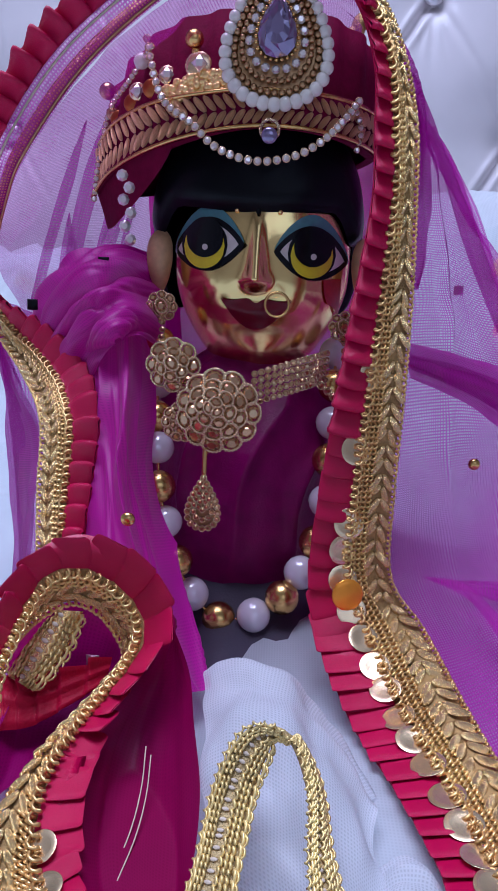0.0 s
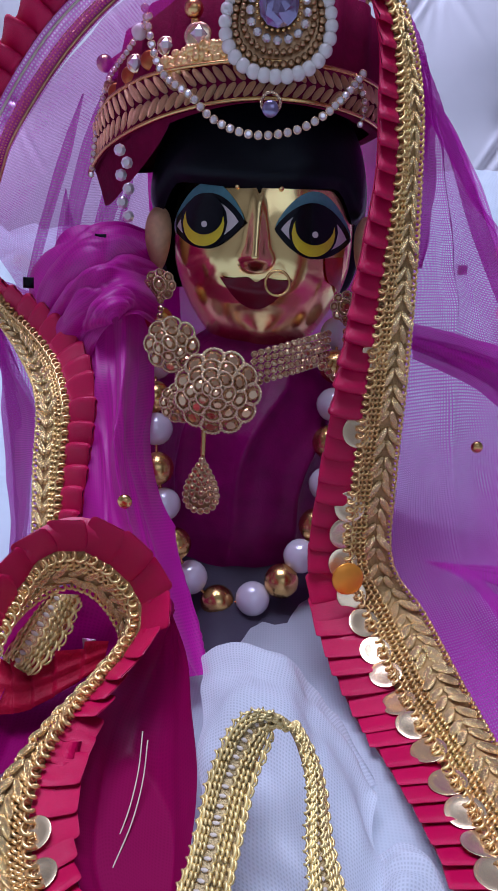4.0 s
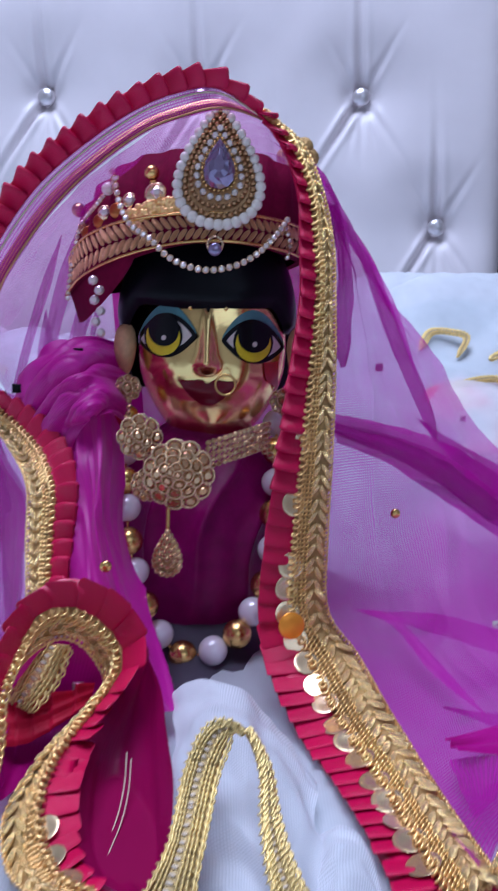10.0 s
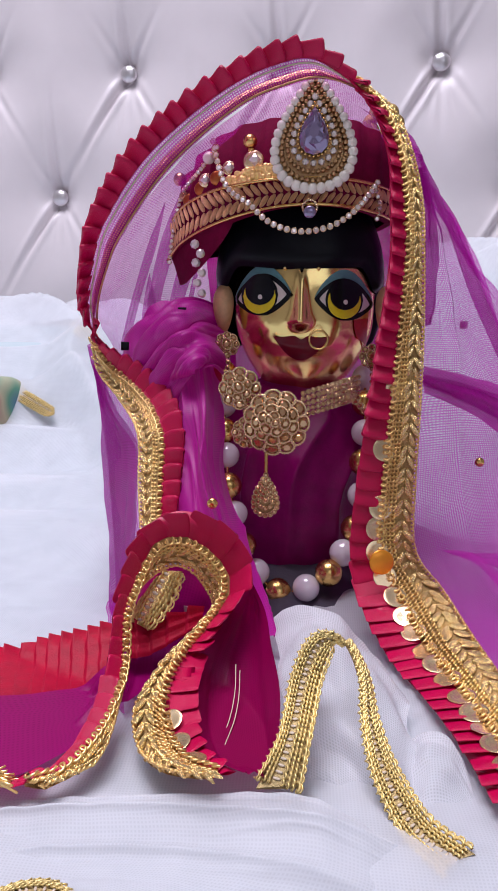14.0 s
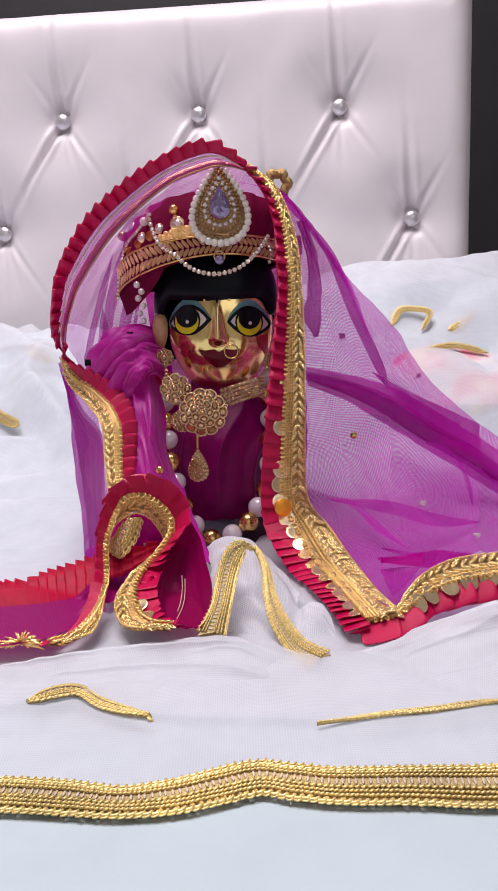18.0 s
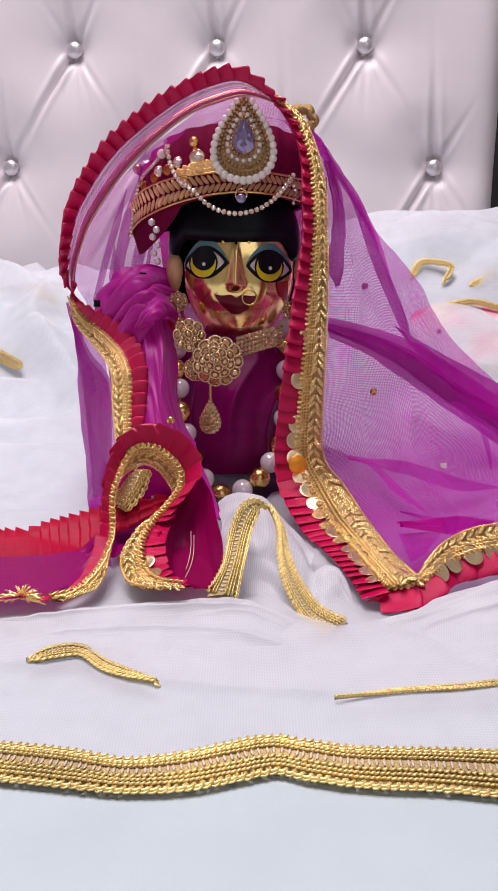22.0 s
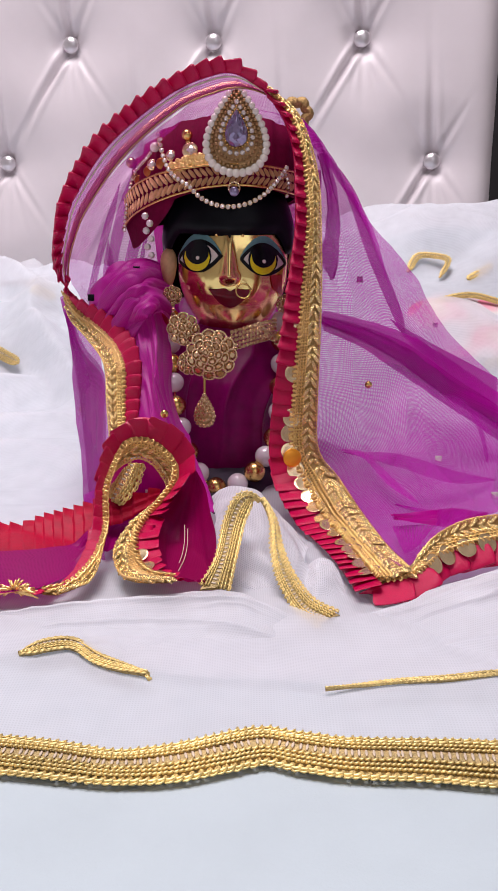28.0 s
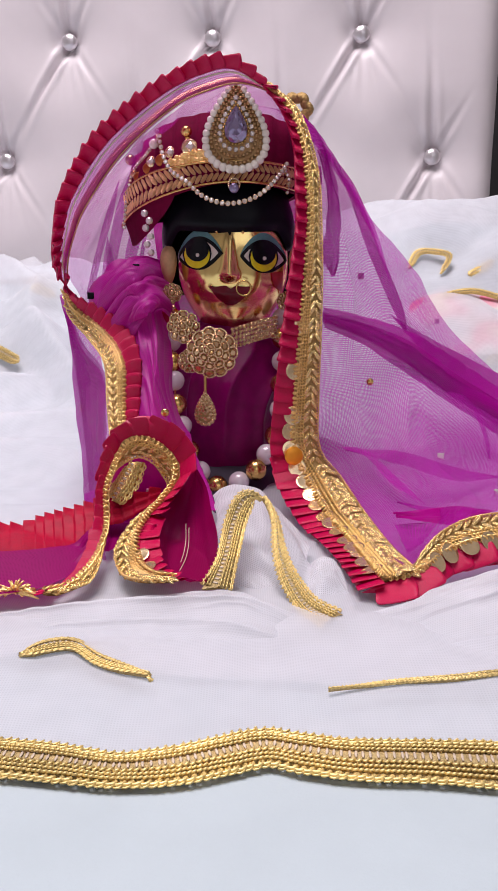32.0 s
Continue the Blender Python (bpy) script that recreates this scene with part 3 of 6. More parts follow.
def lace(parent, a, b, n, label="", pitch=0.0018, base=LACE_TAPE, cup=0.0008, taper=0.0):
    """Gold lace along two edges: a woven band, rows of looped thread on it and along both edges, and pale bars down the middle."""
    A, B = paired(a, n * 2), paired(b, n * 2)
    mid = (A + B) / 2
    if taper:
        u = np.linspace(0, 1, n * 2)
        k = (0.12 + 0.88 * sm(np.minimum(u, 1 - u) / taper))[:, None]
        A, B = mid + (A - mid) * k, mid + (B - mid) * k
    t, w, nn, width = ribbon_frames(A, B)
    g = np.stack([A * (1 - s) + B * s + nn * (cup * math.sin(math.pi * s)) for s in (0.06, 0.2, 0.4, 0.6, 0.8, 0.94)], 1)
    back = np.stack([A * (1 - s) + B * s - nn * 0.0005 for s in (0.94, 0.5, 0.06)], 1)
    band = part("gold_lace", grid_mesh("gold_lace", np.concatenate([g, back, g[:, :1]], 1), base), parent, label)
    mean = float(np.mean(width))
    fine = min(1.0, mean / 0.008)
    rows = []
    for off, rw, step, rad in ((0.46, 0.06, 1.15, 0.0005), (-0.46, 0.06, 1.15, 0.0005), (0.33, 0.02, 0.7, 0.0004), (-0.33, 0.02, 0.7, 0.0004), (0.22, 0.02, 0.7, 0.00034), (-0.22, 0.03, 0.7, 0.00038), (-0.1, 0.05, 0.9, 0.00036)):
        edge = abs(off) > 0.4
        path = mid + w * (off * width)[:, None] + nn * (0.0004 + cup * (1 - 4 * off * off))
        rows.append(looped(path, t, w, nn, pitch * step, max(0.0002, rw * mean), 0.0009 * fine if edge else 0.0002, 0.0003 * fine, rad * (0.45 + 0.55 * fine)))
        if edge:
            rows.append(looped(path + w * (math.copysign(0.0009, off) * fine), t, w, nn, pitch * step, 0.0006 * fine, 0.0005 * fine, 0.0003 * fine, 0.0003 * (0.45 + 0.55 * fine), 6))
    v, f = merged(rows)
    part("lace_edging", mesh_of("lace_edging", v, f, LACE_LUREX), parent, "glittering gold lurex loops", "stuff")
    ring, bars = ball(1.0, 6, 4), []
    s = np.concatenate([[0], np.cumsum(np.linalg.norm(np.diff(mid, axis=0), axis=1))])
    for q in np.arange(0.001, s[-1], pitch):
        i = min(len(s) - 1, int(np.searchsorted(s, q)))
        v = ring[0]
        bars.append((mid[i] + w[i] * 0.07 * width[i] + nn[i] * (0.0002 + cup) + v[:, :1] * t[i] * 0.24 * pitch + v[:, 1:2] * w[i] * 0.11 * width[i] + v[:, 2:3] * nn[i] * 0.1 * pitch, ring[1]))
    v, f = merged(bars)
    part("lace_centre", mesh_of("lace_centre", v, f, PALE_THREAD), parent, "pale woven bars", "stuff")
    return band


lace(cloth, [(-61.2, 32.2, 148.5), (-48.8, 31.4, 148.5), (-35.0, 29.2, 148.5), (-21.2, 26.0, 148.5), (-8.4, 28.3, 148.5), (2.0, 30.9, 149.5), (12.1, 34.0, 149.5), (20.9, 32.5, 149.5), (31.6, 31.5, 148.5), (50.3, 31.0, 148.5), (68.4, 30.4, 148.5), (79.9, 31.0, 148.5)],
     [(-57.7, 22.4, 146.8), (-45.8, 20.9, 146.8), (-32.7, 18.9, 146.8), (-19.9, 17.4, 146.8), (-7.5, 18.1, 146.8), (3.6, 21.6, 146.8), (13.9, 24.8, 146.8), (22.8, 22.0, 146.8), (32.8, 19.8, 146.8), (49.0, 18.7, 146.8), (64.2, 16.6, 146.8), (74.5, 16.1, 146.8)], 110, pitch=0.0017)
lace(cloth, [(-56.5, 72.0, 149.0), (-49.6, 77.0, 150.8), (-41.2, 78.0, 150.7), (-31.5, 70.0, 149.6), (-16.6, 59.0, 149.9)], [(-53.4, 68.0, 150.4), (-47.0, 71.0, 150.6), (-40.2, 72.0, 150.5), (-31.2, 64.0, 149.9), (-16.8, 57.0, 150.5)], 30, pitch=0.0015, taper=0.12)
lace(cloth, [(29.6, 50.0, 151.3), (40.0, 53.0, 151.1), (49.3, 55.0, 151.2), (63.1, 56.0, 151.7), (77.4, 58.0, 152.4), (89.9, 59.0, 152.6)], [(29.5, 49.0, 151.4), (39.9, 52.0, 150.7), (49.2, 54.0, 150.6), (62.6, 54.0, 151.5), (76.8, 56.0, 151.8), (89.3, 57.0, 151.8)], 30, pitch=0.0013, cup=0.0004, taper=0.3)
lace(cloth, [(-6.4, 105.0, 155.1), (-1.2, 115.0, 161.5), (1.3, 126.0, 171.0), (4.8, 131.0, 178.4), (9.5, 131.0, 180.6), (14.2, 131.0, 178.0), (17.3, 126.0, 171.5), (17.6, 118.0, 164.7), (19.3, 108.0, 158.0), (24.6, 97.0, 151.9), (30.3, 88.0, 150.4)],
     [(4.2, 105.0, 155.9), (6.1, 114.0, 163.7), (7.9, 124.0, 170.0), (10.1, 129.0, 175.0), (11.8, 132.0, 177.9), (15.3, 132.0, 176.8), (19.1, 128.0, 171.3), (21.1, 119.0, 164.3), (24.8, 110.0, 158.3), (30.5, 98.0, 154.8), (38.5, 90.0, 153.6)], 80, pitch=0.0016)
for a, b in (([(138.9, 526.8, 256.0), (148.2, 534.4, 269.8), (164.0, 531.9, 270.8), (175.5, 524.7, 266.3), (168.2, 515.9, 251.8)], [(143.5, 525.8, 254.3), (151.5, 531.5, 266.2), (163.6, 529.5, 266.7), (171.3, 524.1, 263.5), (163.2, 517.8, 250.9)]),
             ([(185.2, 514.3, 252.0), (196.5, 520.0, 257.4), (210.3, 527.5, 263.9)], [(187.7, 512.4, 248.5), (198.7, 516.9, 253.0), (211.0, 525.6, 260.3)]),
             ([(150.5, 492.5, 229.3), (163.9, 494.6, 236.8), (186.5, 496.3, 240.4), (213.0, 493.7, 234.1)], [(152.3, 489.5, 225.0), (164.5, 492.2, 232.9), (186.2, 494.4, 236.5), (212.5, 491.2, 229.8)]),
             ([(183.1, 442.2, 190.8), (197.7, 450.3, 197.6), (216.0, 455.8, 202.2)], [(185.2, 439.6, 186.1), (198.7, 447.0, 192.1), (215.2, 451.8, 195.9)]),
             ([(-181.2, 587.7, 243.2), (-167.1, 565.1, 238.9), (-153.8, 553.3, 232.6)], [(-176.4, 568.1, 235.8), (-164.0, 551.2, 231.6), (-154.1, 549.5, 228.9)]),
             ([(-202.1, 492.6, 204.3), (-180.0, 476.8, 196.2), (-160.8, 462.8, 189.1)], [(-199.5, 483.1, 196.3), (-177.6, 467.4, 188.5), (-162.2, 457.5, 183.7)])):
    lace(cloth, a, b, 16, pitch=0.0022, taper=0.1)


def cushion(name, at, size, material, label, turn, slope=0):
    v, f = ball(1.0, 40, 20)
    sgn = np.sign(v) * np.abs(v) ** np.array((0.62, 0.62, 1.0))
    v = sgn * np.array(size)
    me = mesh_of(name, v, f, material)
    ob = new(name, me)
    ob.matrix_world = pose(at[0] / 1000, at[1] / 1000, at[2] / 1000, slope, 0, turn)
    return tagged(ob, label, "cushion")


cushion("printed_cushion", (193.2, 475.3, 215.4), (0.06, 0.036, 0.003), PRINT_PINK, "small cushion with a pastel floral print under the net", 8, 36)
cushion("printed_cushion", (-205.5, 473.1, 187.2), (0.013, 0.03, 0.022), PRINT_TEAL, "small cushion with a teal and green floral print", -15)

# ---- the idol: one plain shape ----
FX, FY, FZ = 0.0022, 0.262, 0.2603


def bell(v, s):
    return np.exp(-(v / s) ** 2)


def face_relief(x, z):
    """How far features stand out of the face, x and z in metres from its middle."""
    x, z = np.asarray(x) * 1000, np.asarray(z) * 1000
    top = np.clip((9 - z) / 15.5, 0, 1)
    nose = (1.0 + 3.6 * top ** 1.2) * bell(x + 1.2, 1.5 + 1.1 * top) * sm((z + 11.2) / 4.6) * (1 - sm((z - 8) / 5))
    wings = 0.8 * (bell(x + 4.4, 1.6) + bell(x - 1.9, 1.6)) * bell(z + 7.0, 1.8)
    lips = 1.2 * bell(x + 1, 7.5) * (bell(z + 15.6, 1.7) + 1.1 * bell(z + 19.0, 2.2))
    chin = 1.3 * bell(x - 1, 6) * bell(z + 29, 4.5)
    cheek = 1.2 * (bell(x + 14, 8) + bell(x - 14, 8)) * bell(z + 10, 8)
    return (nose + wings + lips + chin + cheek) / 1000


HRX, HRY, HX, HZ = 0.0268, 0.0262, 2.2, 2.3


def reach(z):
    """Half-height of the head, longer below the eyes."""
    return np.where(np.asarray(z) < 0, 0.0372, 0.0318)


def head_front(x, z):
    """The y of the face's front at x, z from its middle."""
    q = np.clip(1 - np.abs(x / HRX) ** HX - np.abs(z / reach(z)) ** HZ, 0.0, 1)
    return FY - HRY * q ** (1 / 2.4) - face_relief(x, z) * np.minimum(1, q * 3)


def idol_mesh():
    vs, fs, sl, o = [], [], [], 0

    def put(v, f, s):
        nonlocal o
        vs.append(np.asarray(v, float))
        fs.extend(tuple(i + o for i in q) for q in f)
        sl.extend([s] * len(f))
        o += len(v)

    nu, nv = 220, 170
    ang, lat = np.linspace(0, 2 * math.pi, nu, endpoint=False), np.linspace(-1.5, 1.5, nv)
    g = np.zeros((nu, nv, 3))
    for i, a in enumerate(ang):
        for k, b in enumerate(lat):
            z = math.sin(b)
            z = math.copysign(abs(z) ** 1.0, z) * float(reach(z)) * 0.9995
            lim = (1 - abs(z / float(reach(z))) ** HZ)
            x = HRX * lim ** (1 / HX) * math.copysign(abs(math.cos(a)) ** 0.95, math.cos(a))
            q = max(0.0, lim - abs(x / HRX) ** HX)
            p = np.array((x, HRY * q ** (1 / 2.4), z))
            if math.sin(a) < 0:
                p[1] = head_front(x, z) - FY
            p[0] *= 1 - 0.1 * float(sm((-z - 0.008) / 0.022))
            g[i, k] = p + np.array((FX, FY, FZ))
    put(g.reshape(-1, 3), grid_faces(nu, nv, True), 0)
    # painted hair: a cap over the upper head
    nu, nv = 90, 40
    h = np.zeros((nu, nv, 3))
    for i in range(nu):
        a = 2 * math.pi * i / nu
        front = max(0.0, -math.sin(a))
        fringe = float(sm((front - 0.38) / 0.3))
        zlow = 0.0158 * fringe + (0.004 - 0.028 * float(sm((math.sin(a) + 0.1) / 0.4))) * (1 - fringe)
        blow = math.asin(max(-0.9, min(0.9, zlow / 0.043)))
        for k in range(nv):
            b = blow + (1.5 - blow) * k / (nv - 1)
            d = np.array((math.cos(b) * math.cos(a), math.cos(b) * math.sin(a), math.sin(b)))
            lip = 1 - 0.1 * math.exp(-k / 1.6)
            r = lip * (abs(d[0] / 0.0326) ** 2.5 + abs(d[1] / 0.0292) ** 2.5 + abs(d[2] / 0.043) ** 2.5) ** (-1 / 2.5)
            h[i, k] = d * r + np.array((FX - 0.002, FY + 0.001, FZ + 0.001))
    put(h.reshape(-1, 3), grid_faces(nu, nv, True), 1)
    # ears
    for sgn in (-1, 1):
        v, f = ball(1.0, 20, 14)
        v = v * np.array((0.0038, 0.0035, 0.0092))
        v[:, 0] *= 1 + 0.25 * v[:, 2] / 0.009
        v[:, 1] += 0.0025 * np.abs(v[:, 2] / 0.0095) ** 2
        put(v + np.array((FX + sgn * 0.0302, FY - 0.0135, FZ - 0.003)), f, 7)

    def patch(top, low, x0, x1, n, off, s):
        """Paint between two height curves over x, laid on the face."""
        us = np.linspace(0, 1, n)
        q = np.zeros((n, 7, 3))
        for i, u in enumerate(us):
            x = (x0 + (x1 - x0) * u) / 1000
            a, b = low(u) / 1000, top(u) / 1000
            for k in range(7):
                z = a + (b - a) * k / 6
                q[i, k] = (FX + x, head_front(x, z) - (off + 0.0004) * (1 + 2.5 * abs(x / 0.0266) ** 6), FZ + z)
        put(q.reshape(-1, 3), grid_faces(n, 7), s)

    def disc(cx, cz, r, off, s, cut=None):
        def zt(u):
            hh = math.sqrt(max(0, 1 - (2 * u - 1) ** 2)) * r
            return cz + (min(hh, cut(u)) if cut else hh)
        patch(zt, lambda u: cz - math.sqrt(max(0, 1 - (2 * u - 1) ** 2)) * r, cx - r, cx + r, 33, off, s)

    for cx, cz, x0, x1, lean in ((-16.3, 1.6, -25.6, -5.3, 0.9), (14.3, 0.2, 4.2, 25.0, -0.9)):
        def almond(u, hgt, dz=0.0):
            return cz + dz + lean * (2 * u - 1) + hgt * math.sin(math.pi * u) ** 0.8
        patch(lambda u: almond(u, 10.4, 0.9), lambda u: almond(u, 5.0, 0.5), x0 - 0.4, x1 + 0.4, 41, 0.00025, 4)
        patch(lambda u: almond(u, 8.2), lambda u: almond(u, -6.6), x0 - 0.6, x1 + 0.6, 41, 0.0004, 2)
        patch(lambda u: almond(u, 6.6, -0.2), lambda u: almond(u, -5.0, 0.2), x0 + 1.0, x1 - 1.0, 41, 0.0006, 3)
        disc(cx, cz + 0.6, 6.9, 0.0008, 2)
        disc(cx, cz + 0.1, 6.1, 0.001, 5)
        disc(cx + 0.2, cz + 2.6, 5.5, 0.0012, 2)
        disc(cx + 0.4, cz - 0.1, 0.85, 0.0014, 3)
    patch(lambda u: -13.7 + 1.4 * abs(2 * u - 1) ** 3 + 1.7 * math.sin(math.pi * u) ** 1.6 - 1.3 * math.exp(-((u - 0.5) / 0.08) ** 2), lambda u: -13.9 + 1.4 * abs(2 * u - 1) ** 3 - 7.0 * math.sin(math.pi * u) ** 1.0, -10.9, 9.3, 41, 0.0004, 6)
    patch(lambda u: -6.2 + 0.6 * u, lambda u: -6.4 - 10.5 * math.sqrt(u) - 0.8 * math.sin(7 * u), 18.0, 23.6, 25, 0.0001, 8)
    disc(-1.2, 11.6, 0.75, 0.0005, 2)
    for k in range(-5, 6):
        x, z = -0.0012 + 0.0012 * k, 0.0148 - 0.00012 * k * k
        v, f = ball(0.00075, 8, 6)
        put(v + np.array((FX + x, float(head_front(x, z)) - 0.0004, FZ + z)), f, 0)
    # neck and seated body, under the clothes
    prof = [(0.146, 0.045, 0.036), (0.165, 0.043, 0.034), (0.185, 0.03, 0.022), (0.2, 0.026, 0.018), (0.213, 0.028, 0.017), (0.221, 0.02, 0.015), (0.227, 0.013, 0.013), (0.24, 0.012, 0.013)]
    nb = 32
    b = np.array([[(FX + rx * math.cos(2 * math.pi * i / nb), 0.268 + ry * math.sin(2 * math.pi * i / nb), z) for z, rx, ry in prof] for i in range(nb)])
    put(b.reshape(-1, 3), grid_faces(nb, len(prof), True), 0)
    v, f = np.vstack(vs), fs
    return mesh_of("deity_idol", v, f, [BRASS, HAIR, EYE_BLACK, EYE_WHITE, TEAL, EYE_YELLOW, LIP, EAR, RED_PAINT], slots=sl)


tagged(new("deity_idol", idol_mesh()), "polished brass deity idol with large painted eyes and black hair", "idol")
ring_pts = [(PXR[0] + 0.0032 * math.cos(a), PXR[1] + 0.001 * math.sin(a), PXR[2] + 0.0032 * math.sin(a)) for PXR in [tuple(v / 1000 for v in (7.4, 225.0, 247.4))] for a in np.linspace(0, 2 * math.pi, 40, endpoint=False)]
v, f = tube(ring_pts, 0.00042, 8, True)
tagged(new("nose_ring", mesh_of("nose_ring", v, f, GOLD_METAL)), "thin gilt nose ring on the brass face", "nose ring")

# ---- clothes ----
dress = thing("dress", (2, 268, 146), "magenta satin blouse over a shade-darkened lilac skirt on the idol", "dress")


def bodice():
    nu, nv = 200, 60
    prof = np.array([(0.163, 0.030, 0.030), (0.175, 0.0325, 0.034), (0.19, 0.032, 0.036), (0.205, 0.031, 0.034), (0.217, 0.029, 0.028), (0.226, 0.021, 0.021), (0.231, 0.014, 0.015)])
    z = np.linspace(prof[0, 0], prof[-1, 0], nv)
    rx, ry = np.interp(z, prof[:, 0], prof[:, 1]), np.interp(z, prof[:, 0], prof[:, 2])
    g = np.zeros((nu, nv, 3))
    for i in range(nu):
        a = 2 * math.pi * i / nu
        for k in range(nv):
            slant = a * 5.0 - k * 0.075 + 0.8 * math.sin(k * 0.09 + a)
            w = 1 + 0.11 * ((1 - abs(math.sin(slant))) ** 2.2 - 0.3) * math.sin(math.pi * (k + 3) / (nv + 6)) + 0.03 * noise.noise(Vector((math.cos(a) * 3, math.sin(a) * 3, k * 0.1)))
            g[i, k] = (FX - 0.002 + rx[k] * w * math.cos(a), 0.262 + ry[k] * w * math.sin(a), z[k])
    return g


part("blouse", grid_mesh("blouse", bodice(), SATIN, wrap=True), dress, "gathered magenta satin blouse")
# skirt spread forward; its dark colour stands for the shade behind the beads
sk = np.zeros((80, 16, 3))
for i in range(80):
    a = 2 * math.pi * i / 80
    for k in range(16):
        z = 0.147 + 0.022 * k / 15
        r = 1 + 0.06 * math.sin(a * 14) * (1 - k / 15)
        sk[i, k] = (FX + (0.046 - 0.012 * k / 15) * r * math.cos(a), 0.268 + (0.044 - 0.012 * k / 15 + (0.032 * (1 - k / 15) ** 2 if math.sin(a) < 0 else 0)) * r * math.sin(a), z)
part("skirt", grid_mesh("skirt", sk, LILAC_SHADED, wrap=True), dress, "lilac skirt coloured near-black for the shade on it, mostly hidden")

# ---- the veil ----
veil = thing("veil", (20, 240, 146), "sheer magenta net veil with crimson pleated border and gold braid", "veil")
HEM_A = [(-36.6, 190.0, 187.4), (-36.3, 198.0, 199.6), (-37.0, 208.0, 214.9), (-47.1, 226.0, 228.1), (-67.0, 238.0, 240.8), (-77.9, 232.0, 255.1), (-76.5, 225.4, 271.9), (-71.4, 220.8, 288.5), (-57.7, 218.7, 308.7), (-41.5, 216.5, 322.3), (-24.3, 215.4, 333.3), (-10.7, 215.4, 339.4), (0.2, 215.4, 340.4), (9.9, 219.2, 334.7), (17.4, 222.0, 328.1), (24.3, 221.0, 317.8), (28.0, 218.0, 304.9), (28.6, 215.0, 290.9), (29.0, 212.0, 274.5), (26.1, 209.0, 250.9), (23.3, 206.0, 226.9), (20.6, 204.0, 202.5), (19.1, 202.0, 180.2), (21.4, 196.0, 166.4), (31.6, 168.0, 152.8), (40.1, 138.0, 147.7), (45.0, 105.0, 148.1)]
HEM_B = [(-47.9, 192.0, 185.6), (-50.5, 202.0, 199.3), (-53.0, 213.0, 214.7), (-63.0, 230.0, 224.3), (-74.7, 243.0, 236.5), (-73.2, 238.0, 257.2), (-66.5, 231.0, 273.3), (-60.1, 226.0, 282.8), (-46.6, 222.0, 299.7), (-32.8, 219.0, 312.2), (-18.3, 218.0, 322.5), (-6.4, 218.0, 327.3), (4.0, 219.0, 330.2), (14.0, 223.0, 329.9), (22.7, 227.0, 327.7), (30.3, 225.0, 320.4), (35.9, 221.0, 306.6), (39.1, 217.0, 291.2), (40.0, 214.8, 274.7), (40.6, 211.8, 250.9), (40.3, 208.8, 226.8), (39.8, 207.7, 202.1), (40.7, 206.7, 179.3), (49.7, 200.0, 166.8), (56.0, 172.0, 160.0), (60.9, 140.0, 157.1), (63.0, 108.0, 160.9)]
SIDE_A = [(45.4, 104.0, 148.0), (54.9, 104.0, 150.4), (65.7, 107.0, 151.9), (75.1, 118.0, 153.9), (87.4, 122.0, 155.7), (100.5, 126.0, 156.7), (115.2, 128.0, 157.6)]
SIDE_B = [(63.9, 112.0, 159.1), (65.4, 114.0, 159.9), (68.5, 120.0, 162.3), (75.4, 128.0, 165.7), (87.8, 134.0, 169.5), (103.3, 138.0, 170.5), (118.4, 140.0, 170.6)]
FOLD_A = [(-59.8, 104.0, 149.3), (-52.0, 108.0, 155.3), (-47.6, 118.0, 159.0), (-45.5, 130.0, 163.1), (-45.8, 140.0, 171.0), (-45.9, 147.0, 179.8), (-44.8, 153.0, 188.1), (-42.7, 160.0, 195.0), (-37.0, 164.0, 199.3), (-30.3, 166.0, 200.8), (-21.6, 166.0, 198.0), (-15.0, 166.0, 191.4), (-12.5, 164.0, 182.4), (-19.5, 158.0, 170.9), (-23.8, 150.0, 166.1), (-23.4, 136.0, 164.6), (-21.3, 124.0, 159.9), (-16.4, 112.0, 158.5), (-9.5, 104.0, 159.5)]
FOLD_B = [(-51.5, 102.0, 152.6), (-46.3, 108.0, 153.5), (-42.2, 114.0, 155.8), (-41.1, 126.0, 160.8), (-42.6, 140.0, 166.1), (-43.9, 148.0, 175.4), (-42.6, 154.0, 180.5), (-39.7, 163.0, 182.7), (-34.0, 168.0, 184.3), (-28.4, 170.0, 181.7), (-24.3, 171.0, 176.5), (-21.7, 169.0, 171.7), (-23.9, 164.0, 168.6), (-28.2, 154.0, 165.6), (-32.6, 140.0, 165.3), (-36.5, 126.0, 160.2), (-33.4, 116.0, 155.9), (-26.3, 106.0, 157.4), (-17.7, 102.0, 158.8)]
LEFT_A = [(-109.6, 170.0, 140.2), (-99.9, 170.0, 145.8), (-90.5, 170.0, 150.0), (-76.3, 170.0, 157.6), (-64.2, 168.0, 161.7), (-52.1, 167.0, 165.6), (-40.9, 164.0, 167.1), (-25.0, 170.0, 170.5)]
LEFT_B = [(-99.0, 138.0, 137.0), (-90.0, 138.0, 138.0), (-81.5, 138.0, 140.0), (-69.0, 140.0, 144.5), (-59.0, 145.0, 149.0), (-49.0, 155.0, 158.5), (-39.0, 158.0, 160.4), (-25.5, 166.0, 166.4)]


